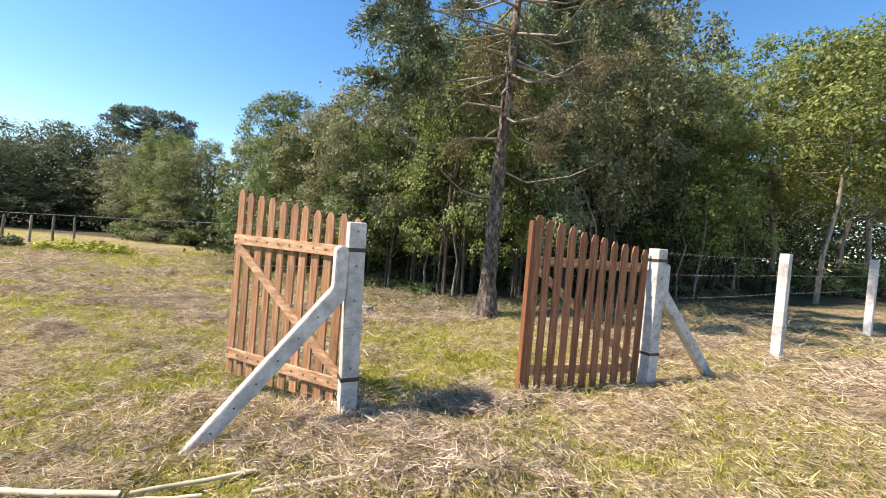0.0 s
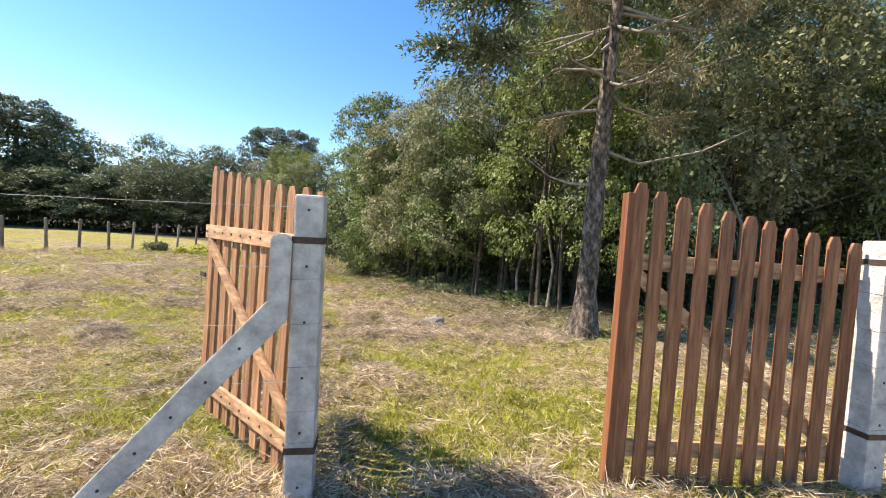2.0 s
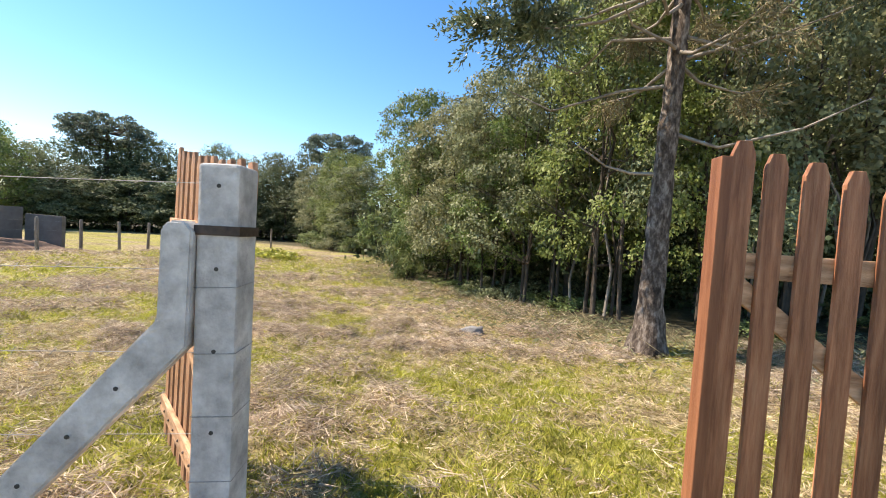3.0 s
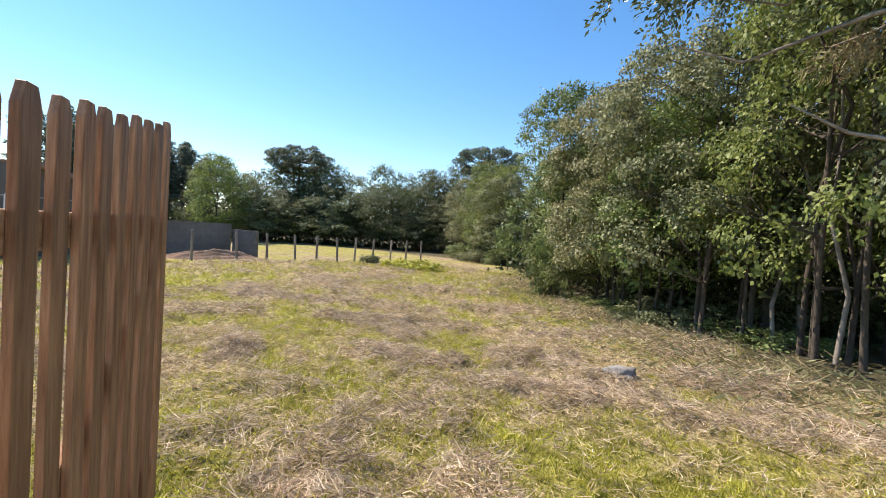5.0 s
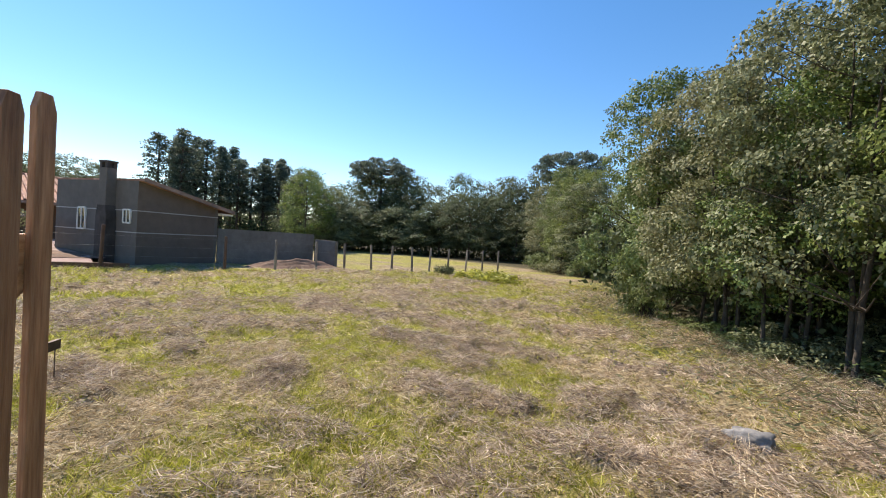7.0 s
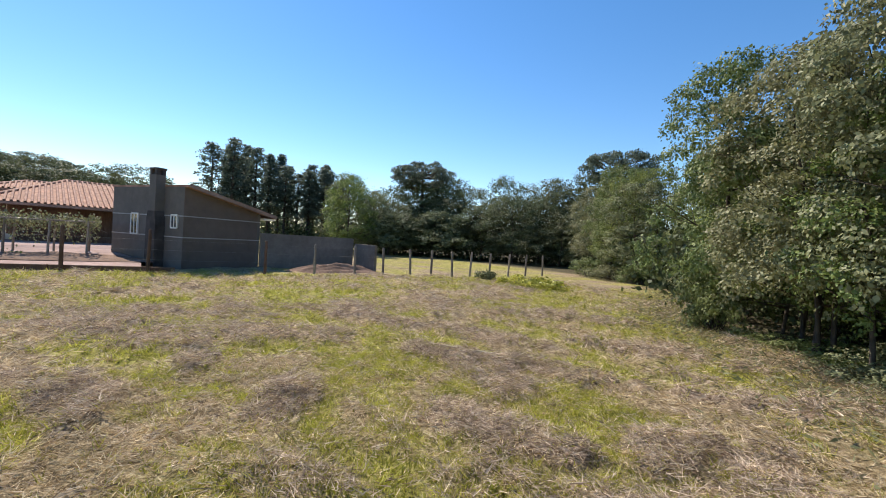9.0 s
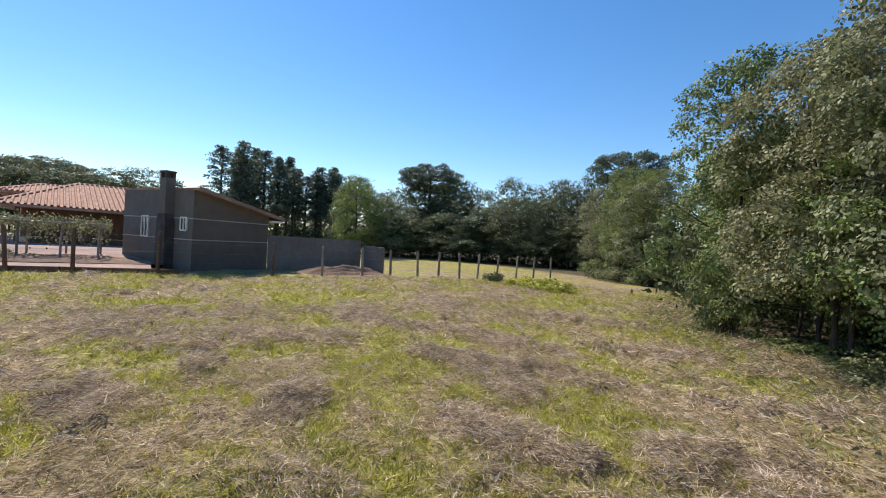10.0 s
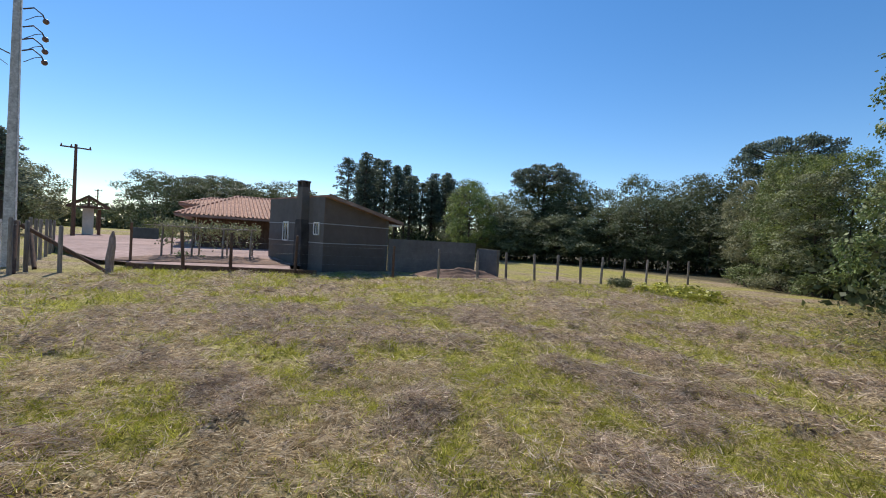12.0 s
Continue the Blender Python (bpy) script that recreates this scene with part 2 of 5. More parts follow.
def box(bm, size, centre=(0, 0, 0), turn=None, bevel=0.0):
    m = Matrix.Translation(centre) @ (turn.to_4x4() if turn is not None else Matrix()) @ Matrix.Diagonal((*size, 1))
    r = bmesh.ops.create_cube(bm, size=1, matrix=m)
    if bevel:
        edges = list({e for v in r["verts"] for e in v.link_edges})
        bmesh.ops.bevel(bm, geom=edges, offset=bevel, segments=2, affect="EDGES", profile=0.6)
    return bm


def boxed(size, centre=(0, 0, 0), turn=None, bevel=0.0):
    return box(bmesh.new(), size, centre, turn, bevel)


def prism(outline, depth, bevel=0.0):
    """The outline (x, z) made depth thick along y."""
    bm = bmesh.new()
    f = bm.faces.new([bm.verts.new((x, -depth / 2, z)) for x, z in outline])
    r = bmesh.ops.extrude_face_region(bm, geom=[f])
    bmesh.ops.translate(bm, vec=(0, depth, 0), verts=[v for v in r["geom"] if isinstance(v, bmesh.types.BMVert)])
    bmesh.ops.recalc_face_normals(bm, faces=bm.faces)
    if bevel:
        bmesh.ops.bevel(bm, geom=list(bm.edges), offset=bevel, segments=1, affect="EDGES")
    return bm


def tube_arrays(points, radii, sides=6):
    """Vertices and quads of a tapered tube along points."""
    pts = [Vector(p) for p in points]
    vs, qs = [], []
    up = Vector((0.13, 0.2, 1)).normalized()
    for k, p in enumerate(pts):
        d = (pts[min(k + 1, len(pts) - 1)] - pts[max(k - 1, 0)]).normalized()
        a = d.cross(up)
        if a.length < 0.05:
            a = d.cross(Vector((1, 0.1, 0)))
        a.normalize()
        b = d.cross(a)
        for s in range(sides):
            w = 2 * math.pi * s / sides
            vs.append(p + (a * math.cos(w) + b * math.sin(w)) * radii[k])
        if k:
            o = (k - 1) * sides
            for s in range(sides):
                qs.append((o + s, o + (s + 1) % sides, o + sides + (s + 1) % sides, o + sides + s))
    return vs, qs


def tubes_mesh(name, lines, mat, sides=6):
    vs, qs = [], []
    for points, radii in lines:
        v, q = tube_arrays(points, radii, sides)
        o = len(vs)
        vs += v
        qs += [tuple(o + i for i in f) for f in q]
    return raw_mesh(name, [tuple(v) for v in vs], qs, mat, True)


def blades(base, axis, length, width, rng, fold=0.15, facing=None):
    """Leaf-shaped quads: base (n, 3), axis (n, 3) unit, length (n,), width (n,). Returns vertices and quads."""
    n = len(base)
    r = rng.normal(size=(n, 3)) if facing is None else facing
    side = np.cross(axis, r)
    side /= np.linalg.norm(side, axis=1, keepdims=True) + 1e-9
    nor = np.cross(side, axis)
    L, W = length[:, None], width[:, None]
    mid = base + axis * L * 0.45
    v = np.stack([base, mid + side * W + nor * W * fold, base + axis * L, mid - side * W + nor * W * fold], 1).reshape(-1, 3)
    return v, np.arange(4 * n).reshape(-1, 4)


def spears(base, axis, length, width, rng):
    """Blades of grass: one pointed triangle each."""
    side = np.cross(axis, rng.normal(size=base.shape))
    side /= np.linalg.norm(side, axis=1, keepdims=True) + 1e-9
    W = width[:, None]
    v = np.stack([base - side * W, base + side * W, base + axis * length[:, None]], 1).reshape(-1, 3)
    return v, np.arange(3 * len(base)).reshape(-1, 3)


# ---- ground ----
def lay(x, y):
    """Height of the ground: it falls gently away to the far fence."""
    z = -0.04 + 0.048 * x - 0.029 * y
    lo, hi, k = -0.5, 0.45, 9.0
    z = lo + np.logaddexp(0, k * (z - lo)) / k
    return hi - np.logaddexp(0, k * (hi - z)) / k


def ground_z(x, y):
    return float(lay(np.float64(x), np.float64(y)))


def value_noise(x, y, seed):
    """Smooth noise in 0..1 over arrays."""
    xi, yi = np.floor(x).astype(np.int64), np.floor(y).astype(np.int64)
    fx, fy = x - xi, y - yi
    fx, fy = fx * fx * (3 - 2 * fx), fy * fy * (3 - 2 * fy)

    def h(a, b):
        n = (a * 374761393 + b * 668265263 + seed * 1442695041) & 0x7FFFFFFF
        n = ((n ^ (n >> 13)) * 1274126177) & 0x7FFFFFFF
        return ((n ^ (n >> 16)) & 0xFFFF) / 65535.0
    return (h(xi, yi) * (1 - fx) + h(xi + 1, yi) * fx) * (1 - fy) + (h(xi, yi + 1) * (1 - fx) + h(xi + 1, yi + 1) * fx) * fy


def fractal(x, y, scale, seed, octaves=4):
    t, a, w = 0, 1.0, 0
    for k in range(octaves):
        t = t + a * value_noise(x / scale * 2 ** k, y / scale * 2 ** k, seed + k)
        w += a
        a *= 0.55
    return t / w


# swaths of cut, browned grass, the first painting the gate's cast shadow browner: x, y, half-length, half-width, turn
SWATHS = [(0.2, 4.0, 0.8, 0.3, 0.2), (-6.3, 4.3, 0.8, 0.35, 0.3), (-4.0, 7.9, 0.9, 0.3, 0.5), (-5.6, 6.2, 0.7, 0.35, -0.4), (-6.0, 9.6, 1.6, 0.4, 0.7), (-3.0, 9.2, 0.9, 0.35, 1.0),
          (-8.0, 10.5, 1.5, 0.4, 0.4), (-8.3, 5.2, 1.2, 0.4, 0.1), (-2.3, 8.0, 0.6, 0.3, 0.2), (-10.5, 8.6, 1.8, 0.4, 0.6), (-3.2, 12.0, 1.2, 0.4, 0.9),
          (-5.6, 13.0, 1.6, 0.4, 0.6), (-10.8, 4.0, 1.5, 0.4, -0.2), (-0.6, 10.6, 1.0, 0.45, 0.9), (-9.0, 14.5, 1.8, 0.4, 0.7), (3.9, 7.0, 1.3, 0.5, 0.5), (6.2, 5.4, 1.8, 0.7, 0.5)]


def hay_mask(x, y):
    m = np.clip((fractal(x, y, 1.5, 11) - 0.52) * 4.5 + (fractal(x, y, 0.35, 13, 2) - 0.5) * 1.1, 0, 1) * 0.8
    for sx, sy, a, b, w in SWATHS:
        u = (x - sx) * math.cos(w) + (y - sy) * math.sin(w)
        v = -(x - sx) * math.sin(w) + (y - sy) * math.cos(w)
        d = (u / a) ** 2 + (v / b) ** 2 + (fractal(x, y, 0.33, 23) - 0.5) * 4.0
        m = np.maximum(m, np.clip(1.35 - d, 0, 1))
    return m


def green_mask(x, y):
    g = np.clip((fractal(x, y, 1.5, 5) - 0.37) * 4.2 + (fractal(x, y, 0.45, 8) - 0.5) * 2.6, 0, 1)
    dry = np.clip((x - 0.9) * 0.5 - (y - 4) * 0.06, 0, 0.92)
    for sx, sy, r in ((0.5, 5.7, 1.0), (-0.6, 6.7, 1.2), (-2.2, 6.2, 1.3), (-1.5, 3.2, 0.9), (-2.7, 4.8, 1.2), (-3.4, 6.9, 1.0)):
        g = np.maximum(g, np.clip(1.5 - np.hypot(x - sx, y - sy) / r + (fractal(x, y, 0.5, 61) - 0.5) * 2.4, 0, 0.85))
    far = np.clip((np.hypot(x + 12, y - 10) - 8) / 8, 0, 1) * 0.25
    return np.clip(g + far - dry, 0, 1) * (1 - 0.8 * hay_mask(x, y))


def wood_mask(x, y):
    """Bare, littered soil under the trees, its colour also darkened for their shade: 1 beyond the wood's edge."""
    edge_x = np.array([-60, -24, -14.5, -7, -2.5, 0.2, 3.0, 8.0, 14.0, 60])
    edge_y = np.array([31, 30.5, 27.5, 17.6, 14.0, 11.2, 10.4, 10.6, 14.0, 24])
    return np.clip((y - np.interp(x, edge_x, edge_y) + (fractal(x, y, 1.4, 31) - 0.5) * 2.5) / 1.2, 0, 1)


def surface_z(x, y):
    rough = (fractal(x, y, 1.6, 41) - 0.55) * 0.12 + (fractal(x, y, 0.4, 47, 2) - 0.5) * 0.09
    near = np.clip((60 - np.hypot(x, y)) / 30, 0, 1)
    return lay(x, y) + rough * near + hay_mask(x, y) * (0.03 + 0.20 * np.clip(fractal(x, y, 0.38, 53, 2) - 0.25, 0, 1)) * near


def spread(lo, hi, step, reach):
    mid = np.arange(lo, hi, step)
    grow = np.cumsum(step * 1.16 ** np.arange(1, 70))
    grow = grow[grow < reach]
    return np.concatenate([lo - grow[::-1], mid, mid[-1] + grow])


gx, gy = np.meshgrid(spread(-16, 8, 0.13, 2400), spread(0, 18, 0.13, 2400), indexing="ij")
gz = surface_z(gx, gy)
rows_n, cols_n = gx.shape
idx = np.arange(rows_n * cols_n).reshape(rows_n, cols_n)
faces = np.stack([idx[:-1, :-1], idx[1:, :-1], idx[1:, 1:], idx[:-1, 1:]], -1).reshape(-1, 4)
M_ground = bpy.data.materials.new("meadow")
M_ground.use_nodes = True
gt = M_ground.node_tree
gn, gl = gt.nodes, gt.links
gco = gn.new("ShaderNodeTexCoord")


def gnoise(scale, detail=5.0, rough=0.7):
    n = gn.new("ShaderNodeTexNoise")
    n.inputs["Scale"].default_value, n.inputs["Detail"].default_value, n.inputs["Roughness"].default_value = scale, detail, rough
    gl.new(gco.outputs["Object"], n.inputs["Vector"])
    return n


def gattr(name):
    a = gn.new("ShaderNodeAttribute")
    a.attribute_name = name
    return a


def gmix(fac, a, b):
    mx = gn.new("ShaderNodeMix")
    mx.data_type = "RGBA"
    gl.new(fac, mx.inputs["Factor"])
    gl.new(a, mx.inputs[6])
    gl.new(b, mx.inputs[7])
    return mx.outputs[2]


fine = gnoise(11.0, 10.0, 0.82)
dry_r = ramp(gt, [(0.39, (0.07, 0.048, 0.028)), (0.49, (0.24, 0.18, 0.105)), (0.61, (0.52, 0.425, 0.275))])
green_r = ramp(gt, [(0.38, (0.085, 0.08, 0.024)), (0.49, (0.25, 0.235, 0.055)), (0.62, (0.50, 0.455, 0.16))])
hay_r = ramp(gt, [(0.38, (0.09, 0.062, 0.045)), (0.49, (0.26, 0.19, 0.135)), (0.62, (0.52, 0.425, 0.32))])
# leaf litter, with the trees' shade painted into its dark tones
litter_shade_r = ramp(gt, [(0.32, (0.035, 0.03, 0.02)), (0.5, (0.085, 0.075, 0.045)), (0.68, (0.15, 0.13, 0.08))])
for r in (dry_r, green_r, hay_r, litter_shade_r):
    gl.new(fine.outputs["Fac"], r.inputs["Fac"])
c = gmix(gattr("green").outputs["Fac"], dry_r.outputs[0], green_r.outputs[0])
c = gmix(gattr("hay").outputs["Fac"], c, hay_r.outputs[0])
c = gmix(gattr("litter").outputs["Fac"], c, litter_shade_r.outputs[0])
big = gnoise(0.9, 4.0)
vmap = gn.new("ShaderNodeMapRange")
vmap.inputs["From Min"].default_value, vmap.inputs["From Max"].default_value = 0.3, 0.7
vmap.inputs["To Min"].default_value, vmap.inputs["To Max"].default_value = 0.8, 1.2
gl.new(big.outputs["Fac"], vmap.inputs["Value"])
ghs = gn.new("ShaderNodeHueSaturation")
gl.new(c, ghs.inputs["Color"])
gl.new(vmap.outputs[0], ghs.inputs["Value"])
gl.new(ghs.outputs[0], gn["Principled BSDF"].inputs["Base Color"])
gn["Principled BSDF"].inputs["Roughness"].default_value = 0.95
gn["Principled BSDF"].inputs["Specular IOR Level"].default_value = 0.1
gb = gn.new("ShaderNodeBump")
gb.inputs["Strength"].default_value, gb.inputs["Distance"].default_value = 0.9, 0.05
gl.new(gnoise(17.0, 8.0, 0.75).outputs["Fac"], gb.inputs["Height"])
gl.new(gb.outputs[0], gn["Principled BSDF"].inputs["Normal"])
ground_me = raw_mesh("ground", np.stack([gx, gy, gz], -1).reshape(-1, 3), faces, M_ground, True)
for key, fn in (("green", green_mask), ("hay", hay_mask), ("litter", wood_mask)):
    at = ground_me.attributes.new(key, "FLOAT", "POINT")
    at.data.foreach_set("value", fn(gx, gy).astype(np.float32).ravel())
tagged(new("ground", ground_me), "freshly mown meadow with straw swaths and green patches", "ground", kind="structure")


def on_ground(x, y):
    return float(surface_z(np.array([float(x)]), np.array([float(y)]))[0])


# ---- gates ----
def picket_outline(w, h):
    return [(-w / 2, 0), (w / 2, 0), (w / 2, h - 0.055), (w * 0.27, h), (-w * 0.27, h), (-w / 2, h - 0.055)]


def gate_leaf(length, count, tall, short, rail_side, label, board=M_wood):
    """A picket leaf: hinge at x = 0, free end at x = length, rails on the side of y given by rail_side; a dished top line."""
    leaf = new("picket_gate")
    leaf.empty_display_size = 0.1
    pitch = length / (count - 1)
    for k in range(count):
        s = k / (count - 1)
        h = short + (tall - short) * (0.72 * s + 0.28 * s * s)
        bm = prism(picket_outline(0.090 + 0.004 * ((k * 7) % 3 - 1), h), 0.022, 0.002)
        p = part("picket", bm, board, leaf)
        p.matrix_basis = pose(k * pitch, 0, 0.03 + 0.006 * ((k * 5) % 3 - 1), 0, 0.35 * ((k * 11) % 5 - 2) * 0.4, 0)
    y = rail_side * 0.026
    for z in (0.25, 1.46):
        part("rail", boxed((length + 0.06, 0.028, 0.105), (length / 2, y, z), bevel=0.004), M_wood_rail, leaf, "pale knotty rail with nail marks")
        for k in range(count):
            bm = bmesh.new()
            bmesh.ops.create_uvsphere(bm, u_segments=8, v_segments=5, radius=0.009, matrix=pose(k * pitch, y + rail_side * 0.014, z))
            part("nail", bm, M_iron, leaf)
    a, b = Vector((length - 0.02, y, 1.39)), Vector((0.05, y, 0.32))
    d = b - a
    part("brace", boxed((d.length, 0.026, 0.085), (a + b) / 2, Matrix.Rotation(math.atan2(-d.z, d.x), 3, "Y"), bevel=0.004), M_wood_rail, leaf)
    tagged(leaf, label, "gate", "gate leaves")
    return leaf


def strap(parent, z, w):
    """An iron hinge band round a square post."""
    bm = bmesh.new()
    for sx, sy, cx, cy in ((w + 0.012, 0.006, 0, w / 2 + 0.003), (w + 0.012, 0.006, 0, -w / 2 - 0.003), (0.006, w, w / 2 + 0.003, 0), (0.006, w, -w / 2 - 0.003, 0)):
        box(bm, (sx, sy, 0.035), (cx, cy, z))
    part("hinge_band", bm, M_iron, parent, "dark iron hinge band")


def concrete_post(x, y, h, w, turn, label, group="gate posts", holes=6, lean=(0, 0), sink=0.25):
    """A cast square post with chamfered arrises, a low domed head and wire holes."""
    z = ground_z(x, y) - 0.01
    root = new("concrete_post")
    root.matrix_basis = pose(x, y, z, lean[0], lean[1], turn)
    bm = boxed((w, w, h + sink), (0, 0, (h - sink) / 2), bevel=0.012)
    for v in bm.verts:
        if v.co.z > h - 0.03:
            v.co.z -= 0.45 * (abs(v.co.x) + abs(v.co.y)) * 0.35
        v.co += Vector((1, 1, 0)) * (noise.noise(v.co * 5 + Vector((x, y, 0))) * 0.004)
    part("shaft", bm, M_concrete, root)
    for k in range(holes):
        hz = 0.2 + (h - 0.3) * k / max(holes - 1, 1)
        for sy in (-1, 1):
            bm = bmesh.new()
            bmesh.ops.create_cone(bm, cap_ends=True, segments=8, radius1=0.008, radius2=0.008, depth=0.006, matrix=pose(0.0, sy * (w / 2), hz, 90))
            part("wire_hole", bm, M_hole, root)
    if w > 0.14:
        for hz in (0.45, 0.62, 0.86, 1.09, 1.33):
            c = w / 2 + 0.002
            pts = [(c, -c, hz), (c, c, hz + 0.006), (-c, c, hz), (-c, -c, hz - 0.008), (c, -c, hz)]
            part("tie_wire", tubes_mesh("tie_wire", [(pts, [0.0014] * 5)], M_wire, 4), M_wire, root, "thin tie wire")
    tagged(root, label, "post", group)
    return root


def leaning_brace(foot, head, upright_top, w, label):
    """A cast brace: a raking leg from the ground with a short upright head against the post."""
    root = new("concrete_brace")
    root.matrix_basis = Matrix.Translation(foot)
    f, h = Vector((0, 0, -0.12)), Vector(head) - Vector(foot)
    t = Vector(upright_top) - Vector(foot)
    d = h - f
    away = Vector((d.x, d.y, 0)).normalized()
    side = Vector((-away.y, away.x, 0))
    k = w / 2
    nrm = Vector((-away.x * d.normalized().z, -away.y * d.normalized().z, math.hypot(d.x, d.y) / d.length))
    prof = [f + nrm * k, f - nrm * k, h + away * k - Vector((0, 0, k * 0.9)), t + away * k - Vector((0, 0, 0.03)), t + away * k * 0.5, t - away * k * 0.5, t - away * k - Vector((0, 0, 0.03)), h - away * k + Vector((0, 0, k * 0.9))]
    bm = bmesh.new()
    face = bm.faces.new([bm.verts.new(p - side * k) for p in prof])
    r = bmesh.ops.extrude_face_region(bm, geom=[face])
    bmesh.ops.translate(bm, vec=side * w, verts=[v for v in r["geom"] if isinstance(v, bmesh.types.BMVert)])
    bmesh.ops.recalc_face_normals(bm, faces=bm.faces)
    bmesh.ops.bevel(bm, geom=list(bm.edges), offset=0.008, segments=2, affect="EDGES")
    part("shaft", bm, M_concrete, root)
    for s in range(6):
        p = f.lerp(h, 0.2 + 0.13 * s)
        bm = bmesh.new()
        bmesh.ops.create_cone(bm, cap_ends=True, segments=8, radius1=0.008, radius2=0.008, depth=0.006, matrix=Matrix.Translation(p + side * k * (1 if side.y < 0 else -1)) @ side.to_track_quat("Z", "Y").to_matrix().to_4x4())
        part("wire_hole", bm, M_hole, root)
    return tagged(root, label, "brace", "gate braces")


LP, RP = (-0.735, 3.69), (2.60, 5.08)
lp = concrete_post(*LP, 1.79, 0.15, 24, "tall weathered grey concrete gate post with iron hinge bands", lean=(0, -1.2))
rp = concrete_post(*RP, 1.69, 0.15, 24, "tall grey concrete gate post holding the picket leaf")
for p in (lp, rp):
    strap(p, 1.53, 0.15)
    strap(p, 0.40, 0.15)
lg = gate_leaf(1.53, 11, 1.95, 1.745, 1, "open wooden picket gate leaf with pale rails and brace")
lg.matrix_basis = pose(-0.80, 3.80, -0.15, 0, -0.4, 154.2)
rg = gate_leaf(1.51, 11, 1.92, 1.66, -1, "open reddish wooden picket gate leaf with dark end stile", M_wood_dark)
rg.matrix_basis = pose(2.43, 5.06, -0.11, 0, 0, 199.9)
part("end_stile", boxed((0.045, 0.075, 1.86), (1.57, -0.018, 0.96), bevel=0.004), M_wood_red, rg, "dark red-brown end stile")
bm = boxed((0.10, 0.012, 0.035), (1.62, 0.02, 1.10))
box(bm, (0.003, 0.003, 0.12), (1.65, 0.02, 1.04))
part("latch", bm, M_iron, lg, "rusty iron latch")
leaning_brace((-1.82, 3.0, on_ground(-1.82, 3.0)), (-0.86, 3.57, 0.97), (-0.86, 3.57, 1.37), 0.105, "raking grey concrete brace against the gate post")
leaning_brace((3.75, 5.62, on_ground(3.75, 5.62)), (2.71, 5.12, 1.05), (2.71, 5.12, 1.42), 0.105, "grey concrete brace leaning on the gate post")

# ---- front fence: concrete posts and barbed wire ----
front_right = [(5.45, 6.68), (9.4, 9.15), (13.3, 11.6), (17.2, 14.0)]
for x, y in front_right:
    concrete_post(x, y, 1.72, 0.135, 32, "slim white-grey concrete fence post in dry grass", "front fence posts", holes=5)
front_left = [(-4.5, 1.85), (-7.0, 0.63), (-9.2, -0.45), (-12.0, -1.82), (-14.8, -3.2)]


def timber_post(x, y, h, r, label, group, mat=M_grey_wood, lean=(0, 0)):
    root = new("fence_post")
    z = on_ground(x, y)
    root.matrix_basis = pose(x, y, z, *lean, (x * 57 + y * 91) % 360)
    vs, qs = tube_arrays([(0, 0, -0.2), (0.004, 0, h * 0.4), (-0.006, 0.004, h * 0.97), (-0.006, 0.004, h)], [r * 1.08, r, r * 0.95, r * 0.7], 8)
    n = len(vs)
    me = raw_mesh("shaft", [tuple(v) for v in vs] + [(0, 0, h + 0.005)], qs, mat)
    bm = bmesh.new()
    bm.from_mesh(me)
    bm.verts.ensure_lookup_table()
    for s in range(8):
        bm.faces.new((bm.verts[n - 9 + s + 1], bm.verts[n - 8 + (s + 1) % 8], bm.verts[n]))
    bpy.data.meshes.remove(me)
    part("shaft", bm, mat, root, smooth=True)
    return tagged(root, label, "post", group)


def barbed_wire(points, label, group, barbs=True, r=0.0015):
    lines = []
    for (a, b) in zip(points[:-1], points[1:]):
        a, b = Vector(a), Vector(b)
        n = 7
        sag = 0.005 * (b - a).length
        lines.append(([a.lerp(b, k / (n - 1)) - Vector((0, 0, sag * 4 * (k / (n - 1)) * (1 - k / (n - 1)))) for k in range(n)], [r] * n))
        if barbs:
            steps = int((b - a).length / 0.14)
            for k in range(1, steps):
                s = k / steps
                p = a.lerp(b, s) - Vector((0, 0, sag * 4 * s * (1 - s)))
                e = Vector((math.sin(k * 2.1) * 0.3, math.cos(k * 1.3) * 0.5, math.sin(k * 1.7))).normalized() * 0.016
                lines.append(([p - e, p + e], [r * 0.8, r * 0.8]))
    ob = new("barbed_wire", tubes_mesh("barbed_wire", lines, M_wire, 4))
    return tagged(ob, label, "wire", group)


right_line = [(2.66, 5.06)] + front_right
left_line = [(-0.84, 3.68)] + front_left
for h, g in ((0.45, 0.42), (0.75, 0.73), (1.05, 1.05), (1.34, 1.37), (1.60, 1.70)):
    barbed_wire([(x, y, on_ground(x, y) + h) for x, y in right_line], "taut rusty barbed wire between concrete posts", "front fence wires")
    barbed_wire([(x, y, ground_z(x, y) + g) for x, y in left_line], "taut bright barbed wire along the front fence", "front fence wires")
for k, (x, y) in enumerate(front_left):
    concrete_post(x, y, 1.78, 0.12, 22, "slim grey concrete fence post beside the field", "front fence posts", holes=4)

# ---- side fence along the neighbour's yard ----
side_fence = [(-21.3, -1.0), (-21.2, 0.85), (-20.9, 3.5), (-21.0, 7.8), (-21.6, 10.1), (-21.8, 12.2), (-21.7, 13.7), (-21.9, 15.4), (-21.5, 16.5), (-21.4, 17.8), (-21.5, 19.1), (-21.9, 20.8), (-22.3, 22.6), (-22.9, 24.6), (-23.4, 26.6)]
